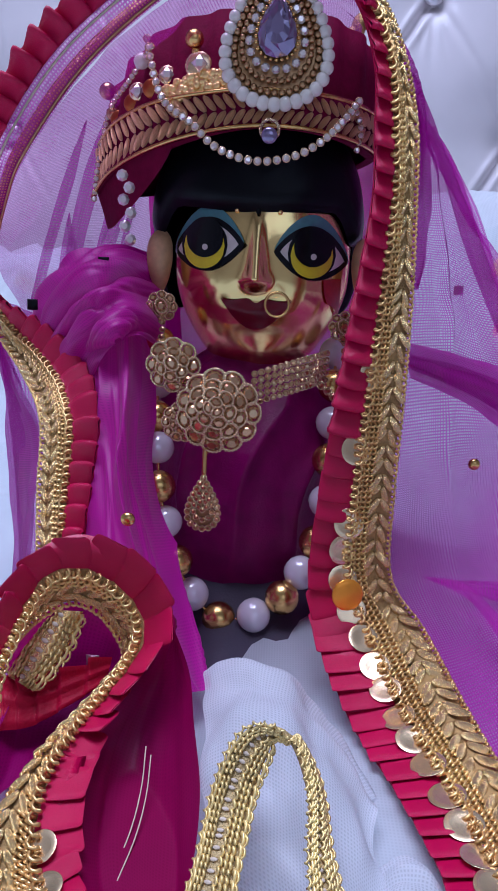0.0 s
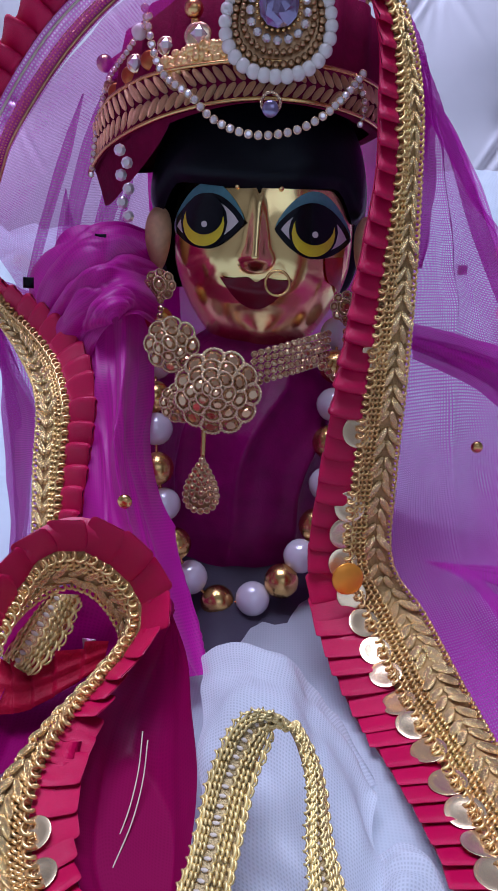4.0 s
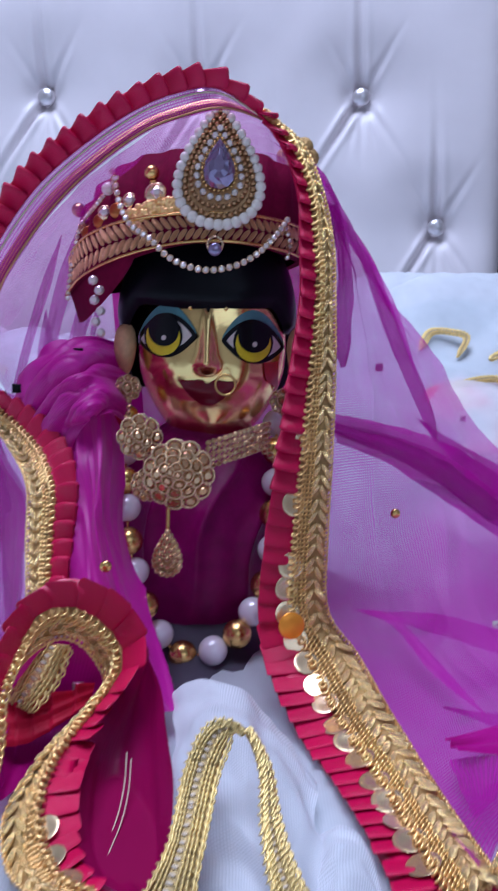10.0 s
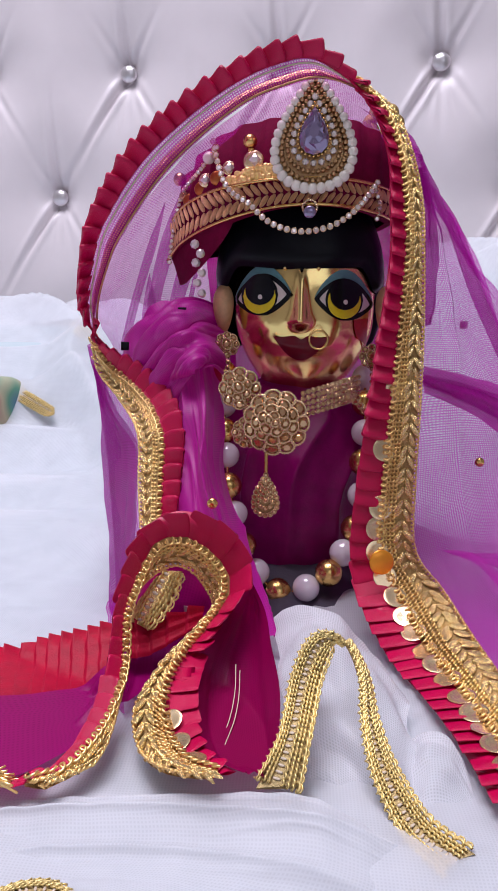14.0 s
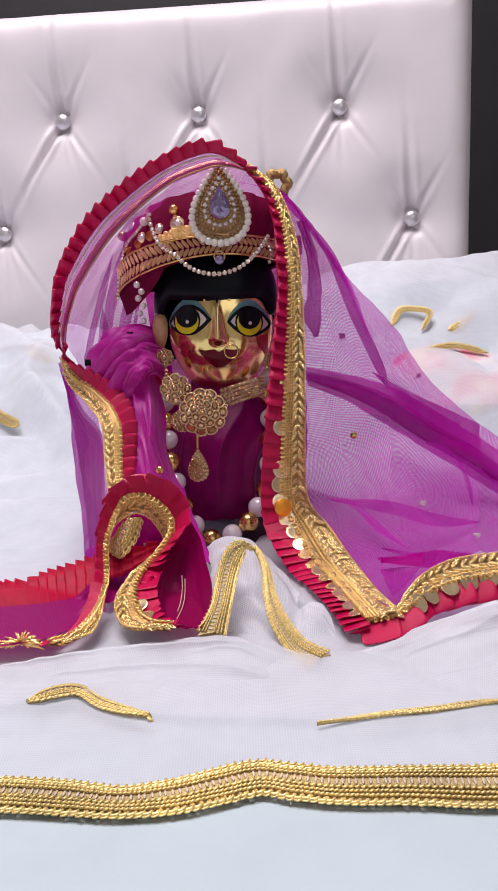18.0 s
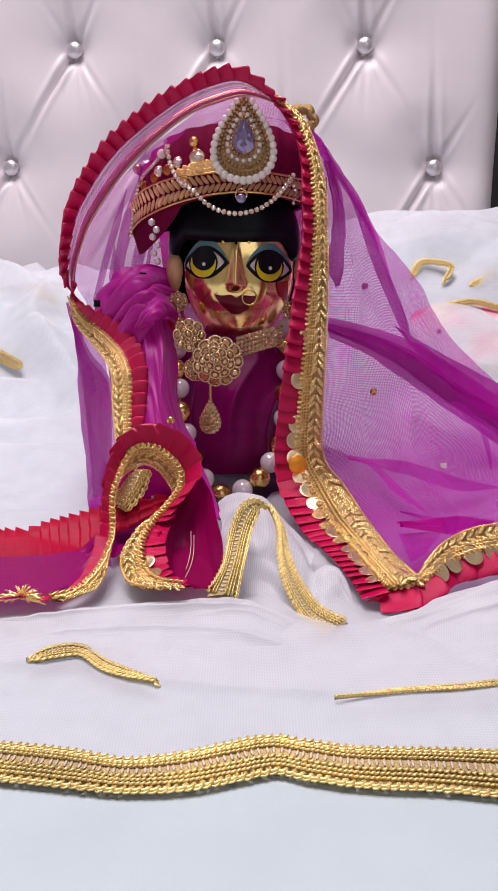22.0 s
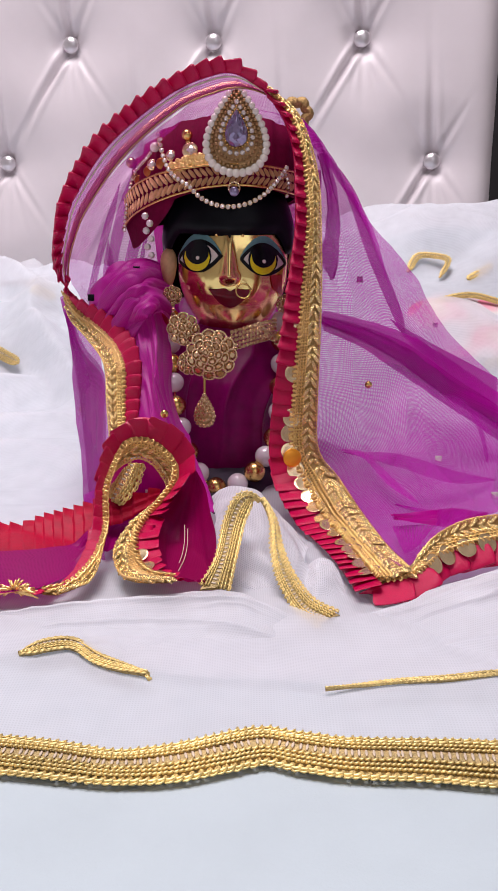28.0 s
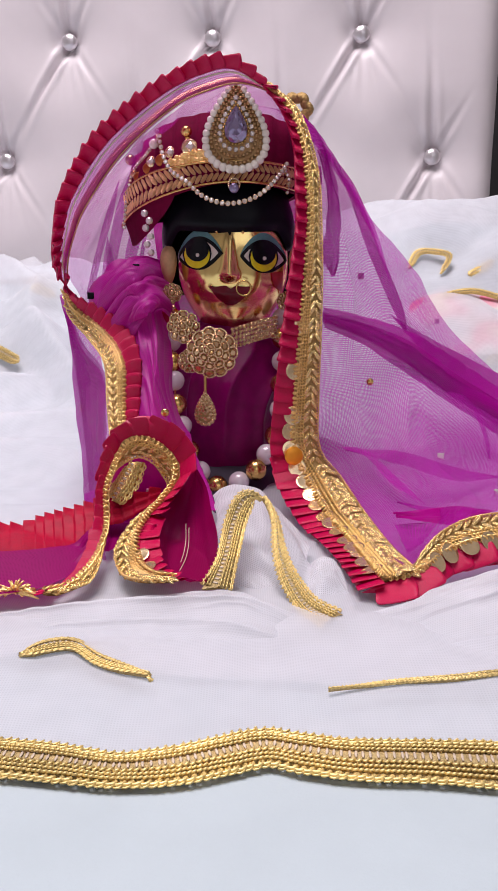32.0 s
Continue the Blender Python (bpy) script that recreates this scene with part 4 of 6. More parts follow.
def pleat_mesh(skew=0.2, rise=1.0):
    """A knife pleat of satin: a tongue rising to a rolled fold that laps over the next one, with a rounded slanting tip."""
    prof = [(-0.25, 0.0), (0.1, 0.1), (0.5, 0.3), (0.85, 0.52), (1.02, 0.62), (1.14, 0.6), (1.2, 0.5), (1.16, 0.4), (1.04, 0.34), (0.96, 0.38), (0.9, 0.32), (0.6, 0.14), (0.1, -0.04), (-0.25, -0.1)]
    n, vs, fs = len(prof), [], []
    rings = ((0.0, 0.4, 1.0), (0.2, 0.72, 1.0), (0.5, 0.98, 1.0), (0.78, 1.12, 1.0), (0.92, 1.1, 0.96), (0.985, 1.0, 0.86), (1.0, 0.86, 0.74))
    for y, sz, sx in rings:
        for x, z in prof:
            vs.append((0.55 + (x - 0.55) * sx + 0.05 * math.sin(5 * y), y + skew * (x - 0.4) * y * y, z * sz * rise))
    last = len(rings) - 1
    for j in range(last):
        for k in range(n):
            m = (k + 1) % n
            fs.append((j * n + k, j * n + m, (j + 1) * n + m, (j + 1) * n + k))
    fs += [tuple(range(n)), tuple(last * n + k for k in range(n))[::-1]]
    return mesh_of("pleat", vs, fs, PLEAT)


def chevron_mesh(material):
    """One herringbone stitch of the braid: two pointed leaves of foil thread slanting from a middle line, ridged along their length."""
    vs, fs = [], []
    at = (0, 0.12, 0.35, 0.65, 0.9, 1)
    fat = (0.12, 0.34, 0.43, 0.42, 0.27, 0.05)
    for y0, y1, x0, x1 in ((-0.015, -0.5, 0.0, 0.95), (0.015, 0.5, 0.0, 0.95)):
        o = len(vs)
        for q, h in zip(at, fat):
            for a, z in ((-1, 0.0), (-0.8, 0.5), (-0.1, 1.0), (0.7, 0.55), (1, 0.0)):
                vs.append((x0 + (x1 - x0) * q + a * h, y0 + (y1 - y0) * q, 1.1 * z * (h + 0.1)))
        for j in range(5):
            for k in range(4):
                fs.append((o + j * 5 + k, o + j * 5 + k + 1, o + j * 5 + 6 + k, o + j * 5 + 5 + k))
        fs += [tuple(o + k for k in range(5)), tuple(o + 25 + k for k in range(5))[::-1]]
    return mesh_of("braid_leaf", vs, fs, material)


def sequin_mesh():
    """A thin foil disc with a rolled rim and a slight dish."""
    vs, fs, n = [], [], 24
    for r, z in ((0.0, 0.0), (0.6, 0.015), (0.97, 0.05), (1.0, 0.04), (0.97, 0.02), (0.6, -0.015), (0.0, -0.03)):
        for k in range(n):
            a = 2 * math.pi * k / n
            vs.append((r * math.cos(a), r * math.sin(a), z))
    for j in range(6):
        for k in range(n):
            m = (k + 1) % n
            fs.append((j * n + k, j * n + m, (j + 1) * n + m, (j + 1) * n + k))
    return mesh_of("sequin", vs, fs, FOIL)


PLEAT_ME, FLAT_PLEAT_ME, LEAF_ME, SEQUIN_ME = pleat_mesh(), pleat_mesh(0.04, 1.0), chevron_mesh(GOLD), sequin_mesh()
CROWN_LEAF_ME = chevron_mesh(BRONZE)


def hem(parent, a, b, cut, pitch=0.0058, sequins=(0.0, 0.0), braid=((0.0, 1.0),), size=0.0039, step=0.0084, flip=1, longest=0.012, relief=1.0, flat=1.0):
    """A border along two edges: pleats from cut to the free edge a, a gold braid from b to cut, foil discs along the seam."""
    n = 600
    A, B = paired(a, n), paired(b, n)
    for e in (A, B):
        e[:, 2] = np.maximum(e[:, 2], bed_height(e[:, 0], e[:, 1]) + 0.0085)
    t, w, nn, width = ribbon_frames(A, B)
    s = np.concatenate([[0], np.cumsum(np.linalg.norm(np.diff(A * 0.5 + B * 0.5, axis=0), axis=1))])
    seam = B + (A - B) * (cut if isinstance(cut, float) else np.interp(np.linspace(0, 1, n), *zip(*cut))[:, None])
    tape = np.stack([B - nn * 0.0003, B * 0.5 + seam * 0.5 + nn * 0.0004, seam + nn * 0.0002, seam - nn * 0.0006, B * 0.5 + seam * 0.5 - nn * 0.0006, B - nn * 0.0003], 1)
    on = np.zeros(n, bool)
    for u0, u1 in braid:
        i0, i1 = int(u0 * (n - 1)), int(u1 * (n - 1)) + 1
        on[i0:i1] = True
        part("braid_tape", grid_mesh("braid_tape", tape[i0:i1:2], GOLD_LACE), parent, "gold woven braid tape")
    off = np.flatnonzero(~on)
    if len(off):
        i0, i1 = max(0, off[0] - 2), min(n, off[-1] + 3)
        g = np.stack([seam + (A - seam) * 0.15, seam, B * 0.5 + seam * 0.5, B], 1)[i0:i1:2]
        part("edge_net", grid_mesh("edge_net", g, NET), parent)
        back = np.stack([B + (seam - B) * 0.05 - nn * 0.0006, B + (seam - B) * 0.25 - nn * 0.0003, B + (seam - B) * 0.5 - nn * 0.0006, B + (seam - B) * 0.25 - nn * 0.001], 1)[i0:i1:2]
        part("braid_tape", grid_mesh("braid_tape", np.concatenate([back, back[:, :1]], 1), BRONZE), parent, "reverse of the gold braid behind the net")
        for fr, rad in ((0.8, 0.00035), (0.12, 0.0004)):
            v, f = tube((B + (seam - B) * fr + nn * 0.0006)[i0:i1:4], rad, 5)
            part("stitch_cord", mesh_of("stitch_cord", v, f, PALE_THREAD if fr > 0.5 else ANTIQUE), parent, "thin stitched cord")
    # flat ribbon under the pleats
    rib = np.stack([seam - nn * 0.0002, seam * 0.5 + A * 0.5 + nn * 0.0003, seam + (A - seam) * min(1, longest / 0.012) * 0.97 - nn * 0.0002, seam * 0.5 + A * 0.5 - nn * 0.0006, seam - nn * 0.0002], 1)
    part("pleat_ribbon", grid_mesh("pleat_ribbon", rib[::3], PLEAT), parent)
    # pleats
    for q in np.arange(pitch * 0.2, s[-1], pitch):
        i = min(n - 1, int(np.searchsorted(s, q)))
        wa = min(longest * (0.5 if longest < 0.018 and longest > 0.013 and i / n < 0.17 else 1), np.linalg.norm(A[i] - seam[i]))
        k = 0.97 + 0.05 * random.random()
        part("pleat", FLAT_PLEAT_ME if flat < 0.5 or (relief < 1 and i / n > 0.78) else PLEAT_ME, parent, m=frame_of(t[i] * flip, w[i], nn[i], seam[i] - t[i] * flip * pitch * 0.5, pitch, wa * k, pitch * flat * random.uniform(0.8, 1.1) * (relief if i / n > 0.78 else 1.0)) @ pose(0, 0, 0, 0, 0, random.uniform(-2, 2)))
    # herringbone stitches of the braid
    wb_min, lp = 0.0016, 0.0036
    for q in np.arange(lp * 0.5, s[-1], lp):
        i = min(n - 1, int(np.searchsorted(s, q)))
        wb = np.linalg.norm(seam[i] - B[i])
        if not on[i] or wb < wb_min:
            continue
        c = B[i] * 0.69 + seam[i] * 0.31 + nn[i] * 0.0006
        part("braid_leaf", LEAF_ME, parent, m=frame_of(t[i], w[i], nn[i], c, lp, min(wb * 0.62, 0.0085), lp * (0.42 + 0.18 * abs(nn[i][2]))) @ pose(0, 0, 0, random.uniform(-5, 5), random.uniform(-7, 7), random.uniform(-3, 3)))
    # crocheted thread rows
    rope = []
    for u0, u1 in braid:
        i0, i1 = int(u0 * (n - 1)), int(u1 * (n - 1)) + 1
        for fr, rw in ((0.0, 0.00035), (0.6, 0.0005), (0.72, 0.00055), (0.84, 0.0006), (0.97, 0.0009)):
            path = (B + (seam - B) * fr + nn * (0.0018 if fr > 0.9 else 0.0008))[i0:i1]
            rope.append(looped(path, t[i0:i1], w[i0:i1], nn[i0:i1], 0.0014 if fr < 0.9 else 0.0021, rw, 0.0003 if fr < 0.9 else 0.0008, 0.0005, 0.00036))
    if rope:
        v, f = merged(rope)
        part("braid_cord", mesh_of("braid_cord", v, f, GOLD_LUREX), parent, "crocheted gold thread rows", "stuff")
    # foil discs under the thread edge, each held by a small thread rosette
    runs = sequins if isinstance(sequins[0], tuple) else (sequins,)
    scal = []
    for u0, u1 in runs:
        if u1 <= u0:
            continue
        for q in np.arange(s[-1] * u0, s[-1] * u1, step):
            i = min(n - 1, int(np.searchsorted(s, q)))
            low = i / n > 0.78
            h = pitch * 0.36 * flat * (relief if low else 1.0)
            side = seam[i] + w[i] * size * 0.26 + nn[i] * (h + 0.0005)
            m = frame_of(t[i], w[i], nn[i], side, size, size, size) @ pose(0, 0, 0, random.uniform(3, 11), random.uniform(-8, 8), random.uniform(0, 360))
            part("sequin", SEQUIN_ME, parent, m=m)
            if low:
                c = seam[i] - w[i] * 0.0006 + nn[i] * (h + 0.0011) + t[i] * 0.001
                ph = np.linspace(0, 2 * math.pi * 9, 100)[:, None]
                a = np.linspace(0, 2 * math.pi, 100)[:, None]
                rr = 0.001 + 0.00045 * np.sin(ph)
                scal.append(thread(c + rr * (np.cos(a) * t[i] + np.sin(a) * w[i]) + nn[i] * 0.0003 * np.cos(ph), 0.00018))
    if scal:
        v, f = merged(scal)
        part("scallop_trim", mesh_of("scallop_trim", v, f, GOLD_LUREX), parent, "gold thread rosettes", "stuff")


def net(curves, nu, nv, name="net_panel", crease=0.0025, freq=34, seed=0.0, material=None, label="", lift=0.004, ridge=0.0):
    return part(name, grid_mesh(name, loft(curves, nu, nv, crease, freq, seed, lift, ridge), material or NET), veil, label)


# right side of the hood, falling to the bed
net([[(21.5, 229.0, 329.0), (32.4, 225.0, 310.6), (38.3, 219.0, 274.9), (39.4, 216.0, 241.1), (38.9, 213.0, 203.8), (39.7, 212.0, 178.1), (47.5, 199.0, 163.7), (54.0, 172.0, 156.4), (58.6, 143.0, 153.7), (61.6, 110.0, 158.7)],
     [(29.9, 260.0, 330.8), (43.7, 260.0, 315.8), (53.2, 250.0, 276.6), (60.6, 245.0, 239.9), (64.5, 234.0, 203.5), (68.1, 225.0, 180.8), (71.7, 205.0, 169.5), (77.1, 180.0, 163.8), (76.4, 150.0, 162.6), (71.0, 125.0, 161.5)],
     [(36.1, 290.0, 329.7), (55.0, 300.0, 310.6), (69.9, 290.0, 273.0), (84.9, 280.0, 232.7), (95.6, 260.0, 202.8), (97.2, 230.0, 179.9), (98.2, 200.0, 171.0), (99.1, 175.0, 167.9), (94.4, 150.0, 168.4), (89.8, 134.0, 169.5)],
     [(38.9, 310.0, 330.3), (61.6, 330.0, 308.3), (80.5, 330.0, 277.6), (104.9, 340.0, 252.4), (128.5, 330.0, 210.2), (148.3, 300.0, 181.7), (142.5, 250.0, 167.3), (131.4, 200.0, 163.5), (120.2, 165.0, 166.2), (110.2, 140.0, 170.3)],
     [(38.8, 330.0, 333.5), (62.4, 360.0, 311.6), (84.8, 370.0, 282.8), (109.8, 380.0, 259.1), (137.3, 390.0, 222.8), (172.3, 380.0, 190.5), (192.7, 340.0, 171.5), (187.8, 280.0, 151.0), (165.9, 220.0, 152.6), (139.8, 165.0, 162.8)]], 200, 160, crease=0.0032, freq=26, seed=1.3, ridge=0.0022)
# the hood's opening, flaring to the other side and closing behind the head
net([[(-73.3, 238.0, 254.6), (-70.7, 234.0, 264.7), (-60.1, 226.0, 282.8), (-46.6, 222.0, 299.7), (-32.8, 219.0, 312.2), (-18.3, 218.0, 322.5), (-6.4, 218.0, 327.9), (4.0, 219.0, 331.8), (14.0, 223.0, 332.3), (22.7, 227.0, 328.7)],
     [(-66.4, 260.0, 232.6), (-62.3, 265.0, 257.3), (-56.8, 270.0, 282.0), (-45.1, 270.0, 300.8), (-31.1, 270.0, 314.0), (-16.9, 265.0, 324.9), (-4.7, 262.0, 332.1), (6.0, 260.0, 334.3), (16.5, 255.0, 333.4), (25.7, 255.0, 329.8)],
     [(-58.4, 300.0, 230.3), (-51.4, 310.0, 257.5), (-46.9, 315.0, 281.9), (-39.3, 320.0, 300.3), (-26.7, 320.0, 318.2), (-14.2, 320.0, 330.0), (-1.9, 320.0, 335.9), (10.3, 315.0, 338.0), (22.3, 310.0, 337.2), (32.3, 300.0, 331.3)],
     [(-37.0, 350.0, 213.7), (-34.4, 365.0, 247.5), (-31.0, 370.0, 275.0), (-23.8, 370.0, 298.6), (-13.3, 370.0, 315.3), (-2.9, 365.0, 327.7), (7.3, 360.0, 333.4), (17.2, 355.0, 335.9), (30.0, 345.0, 335.9), (38.8, 330.0, 333.5)]], 120, 90, crease=0.002, seed=4.1, material=HOOD_NET, ridge=0.0016)
# strip outside the lower braid and its doubled back
net([[(-77.1, 243.0, 241.0), (-69.1, 237.0, 223.5), (-54.5, 217.0, 211.4), (-51.5, 203.0, 200.9), (-50.7, 193.0, 184.7), (-52.0, 190.0, 167.5), (-52.6, 185.0, 156.5)],
     [(-78.5, 250.0, 243.9), (-76.1, 250.0, 222.3), (-75.2, 250.0, 197.2), (-73.7, 250.0, 171.5), (-70.4, 240.0, 153.7), (-67.3, 230.0, 145.2), (-60.2, 210.0, 140.5)],
     [(-74.3, 280.0, 237.2), (-67.8, 280.0, 213.8), (-63.2, 275.0, 190.5), (-59.2, 265.0, 168.3), (-53.0, 250.0, 151.1), (-47.5, 240.0, 142.3), (-39.5, 220.0, 137.2)]], 70, 30, seed=6.0)
net([[(-76.4, 244.0, 236.7), (-68.7, 237.5, 220.2), (-55.7, 219.0, 209.4), (-52.3, 205.0, 199.3), (-51.6, 195.0, 183.8), (-52.8, 192.0, 167.0), (-53.6, 186.0, 154.9)],
     [(-77.8, 249.0, 235.4), (-74.9, 248.5, 216.9), (-72.2, 245.0, 198.0), (-69.3, 240.0, 173.8), (-66.4, 230.0, 156.5), (-62.3, 215.0, 145.7)]], 60, 12, "fold_leaf", 0.0012, 60, 6.5, FOLDED, "doubled strip of magenta net")
# dense gathered layer over the shoulder
net([[(-59.7, 262.0, 232.6), (-50.4, 240.0, 223.3), (-45.7, 224.0, 211.9), (-44.4, 210.0, 201.1), (-42.6, 199.0, 188.0), (-34.3, 186.0, 179.6), (-27.7, 175.6, 172.9)],
     [(-48.8, 250.0, 237.4), (-40.5, 223.0, 226.2), (-36.6, 210.0, 213.7), (-34.5, 199.0, 202.9), (-30.5, 188.0, 189.1), (-23.5, 178.0, 178.9), (-17.9, 170.0, 170.7)],
     [(-41.6, 243.0, 240.5), (-35.1, 216.0, 228.1), (-32.0, 205.0, 215.6), (-29.3, 196.0, 203.4), (-24.8, 187.0, 188.6), (-17.7, 177.0, 176.1), (-12.0, 169.0, 166.1)],
     [(-34.8, 243.0, 242.4), (-30.2, 220.0, 229.1), (-27.5, 207.0, 216.6), (-24.9, 200.0, 202.8), (-20.0, 192.0, 187.1), (-12.7, 182.0, 172.9), (-6.9, 174.0, 161.5)],
     [(-30.1, 255.0, 242.8), (-26.9, 242.0, 228.7), (-24.8, 226.0, 214.4), (-22.1, 216.0, 198.2), (-16.7, 206.0, 181.6), (-10.0, 193.0, 167.5), (-4.6, 182.6, 156.2)]], 150, 110, "shoulder_drape", 0.0016, 20, 8.2, DRAPE, "dense folds of magenta organza", 0.004, 0.0026)
net([[(-71.3, 250.0, 234.3), (-65.9, 250.0, 247.2), (-54.2, 250.0, 258.9), (-40.7, 255.0, 263.1), (-28.9, 268.0, 258.7)],
     [(-64.5, 240.0, 232.3), (-58.1, 236.0, 244.0), (-49.2, 234.0, 253.8), (-37.7, 238.0, 257.5), (-27.9, 256.0, 252.8)],
     [(-57.7, 234.0, 229.6), (-51.0, 227.0, 239.8), (-43.6, 223.0, 248.0), (-35.0, 228.0, 250.5), (-27.2, 248.0, 246.5)],
     [(-50.6, 230.0, 226.3), (-44.5, 220.0, 236.2), (-38.4, 217.0, 242.8), (-32.2, 224.0, 244.1), (-26.3, 243.0, 239.3)],
     [(-43.1, 226.0, 222.6), (-38.0, 216.0, 232.0), (-33.5, 213.0, 237.4), (-28.9, 221.0, 237.3), (-25.5, 239.0, 231.6)]], 130, 110, "shoulder_drape", 0.002, 34, 3.1, DRAPE, "arching folds of magenta organza over the shoulder", 0.004, 0.0032)
net([[(-65.1, 270.0, 240.5), (-64.5, 270.0, 214.8), (-60.6, 260.0, 192.9), (-52.3, 240.0, 173.9)], [(-51.3, 285.0, 248.8), (-45.3, 280.0, 219.9), (-39.3, 275.0, 190.7), (-32.3, 260.0, 163.7)], [(-28.1, 292.0, 257.7), (-25.3, 290.0, 225.2), (-22.2, 285.0, 189.2), (-19.0, 280.0, 159.0)]], 40, 30, "back_layer", 0.002, 60, 5.9, ORGANZA, "inner magenta layer behind the shoulder")
net([[(-45.3, 325.0, 312.8), (-2.1, 330.0, 316.8), (29.3, 322.0, 313.1), (47.1, 290.0, 306.6)], [(-41.7, 310.0, 278.7), (-1.7, 315.0, 282.3), (29.3, 310.0, 280.8), (46.1, 290.0, 278.5)], [(-36.4, 298.0, 242.7), (-1.4, 305.0, 242.8), (29.5, 300.0, 243.2), (46.1, 280.0, 244.0)], [(-32.2, 297.0, 206.1), (-1.2, 300.0, 206.0), (30.0, 297.0, 206.6), (46.6, 275.0, 209.3)], [(-28.6, 285.0, 164.2), (-1.0, 295.0, 162.2), (30.2, 285.0, 164.6), (44.9, 260.0, 170.2)]], 40, 40, "back_layer", 0.002, 60, 6.9, ORGANZA, "inner magenta layer behind the head")
net([[(43.3, 270.0, 312.1), (47.3, 272.0, 296.5), (48.4, 272.0, 277.6), (46.6, 272.0, 263.8), (49.2, 270.0, 255.5)], [(45.5, 276.0, 312.9), (51.0, 280.0, 294.6), (52.7, 280.0, 278.0), (51.5, 280.0, 261.2), (52.5, 276.0, 252.1)], [(48.1, 285.0, 314.2), (55.4, 288.0, 293.9), (57.7, 288.0, 278.5), (57.3, 288.0, 264.2), (55.2, 285.0, 253.2)]], 40, 16, "back_layer", 0.002, 40, 7.9, FOLDED, "hanging maroon-magenta fold")
# the fold's two leaves
net([[(-12.6, 165.0, 182.1), (-19.6, 159.0, 170.5), (-23.9, 151.0, 165.7), (-23.5, 137.0, 163.4), (-21.3, 125.0, 159.4), (-16.5, 113.0, 157.9), (-9.6, 105.0, 158.9)], [(-11.3, 171.0, 178.6), (-15.8, 166.0, 165.4), (-19.0, 157.0, 157.6), (-19.0, 146.0, 152.5), (-16.6, 131.0, 150.8), (-12.5, 117.0, 153.5), (-7.8, 107.0, 157.4)], [(-10.8, 171.0, 180.4), (-10.1, 163.0, 167.7), (-10.1, 152.0, 158.9), (-8.4, 138.0, 153.8), (-6.9, 124.0, 152.0), (-5.6, 114.0, 154.1), (-4.7, 107.0, 156.8)], [(-12.9, 170.0, 182.5), (-7.0, 160.0, 175.0), (-4.4, 150.0, 168.3), (-1.9, 137.0, 163.2), (-1.4, 123.0, 159.9), (-2.2, 112.0, 159.0), (-4.6, 105.0, 158.1)]], 60, 44, "fold_leaf", 0.001, 40, 3.3, WINE_NET, "crimson doubled fold of sheer cloth", 0.0085)
net([[(-43.3, 157.0, 179.0), (-40.3, 166.0, 181.3), (-34.3, 170.0, 183.3), (-28.7, 172.0, 180.6), (-24.5, 173.0, 175.4), (-22.2, 172.0, 170.5)], [(-48.2, 165.0, 160.5), (-44.3, 172.0, 155.7), (-39.5, 174.0, 154.0), (-34.0, 173.0, 157.4), (-29.5, 172.0, 161.6), (-24.9, 169.0, 166.2)], [(-43.5, 138.0, 155.9), (-39.9, 146.0, 153.0), (-37.1, 148.0, 155.9), (-34.0, 148.0, 159.3), (-31.3, 151.0, 161.8), (-28.6, 153.0, 164.6)]], 50, 40, "fold_leaf", 0.0012, 40, 5.3, WINE_SHEER, "sheer magenta cloth inside the fold", 0.0085)
net([[(-61.5, 200.0, 159.5), (-53.2, 190.0, 167.5), (-45.8, 175.0, 169.3)], [(-57.9, 180.0, 150.5), (-51.5, 172.0, 155.7), (-44.3, 155.0, 161.3)], [(-57.5, 165.0, 142.4), (-48.8, 150.0, 148.1), (-42.7, 139.0, 152.3)]], 20, 14, seed=2.2)
# spread on the bed
net([[(-98.0, 140.0, 140.0), (-89.0, 140.0, 141.0), (-80.0, 139.0, 143.0), (-68.0, 141.0, 148.0), (-58.0, 145.0, 153.0), (-48.3, 149.0, 161.0)], [(-95.2, 130.0, 141.4), (-84.2, 128.0, 144.5), (-74.0, 128.0, 146.7), (-64.3, 130.0, 150.3), (-54.8, 134.0, 154.2), (-47.2, 138.0, 159.3)],
     [(-84.0, 100.0, 148.6), (-73.1, 100.0, 149.1), (-64.6, 102.0, 149.4), (-57.3, 106.0, 149.2), (-50.7, 116.0, 151.4), (-46.5, 130.0, 159.6)]], 50, 24, crease=0.005, freq=40, seed=9.1, material=WINE_SHEER, lift=0.0095, ridge=0.0014)
# dense folds running across the net
net([[(41.9, 216.0, 239.9), (64.2, 240.0, 234.4), (90.5, 262.0, 225.4), (120.3, 285.0, 208.7), (149.4, 300.0, 191.3), (174.3, 300.0, 175.4)], [(42.0, 210.0, 236.0), (62.9, 230.0, 228.3), (86.3, 250.0, 216.7), (114.3, 270.0, 195.6), (144.1, 280.0, 179.6), (168.4, 280.0, 160.4)],
     [(42.5, 214.0, 230.9), (62.7, 236.0, 221.4), (84.6, 256.0, 207.5), (111.7, 276.0, 190.2), (146.3, 290.0, 167.5), (173.1, 290.0, 148.4)]], 70, 12, "fold_leaf", 0.002, 40, 7.7, FOLDED, "dense rolled fold in the net")
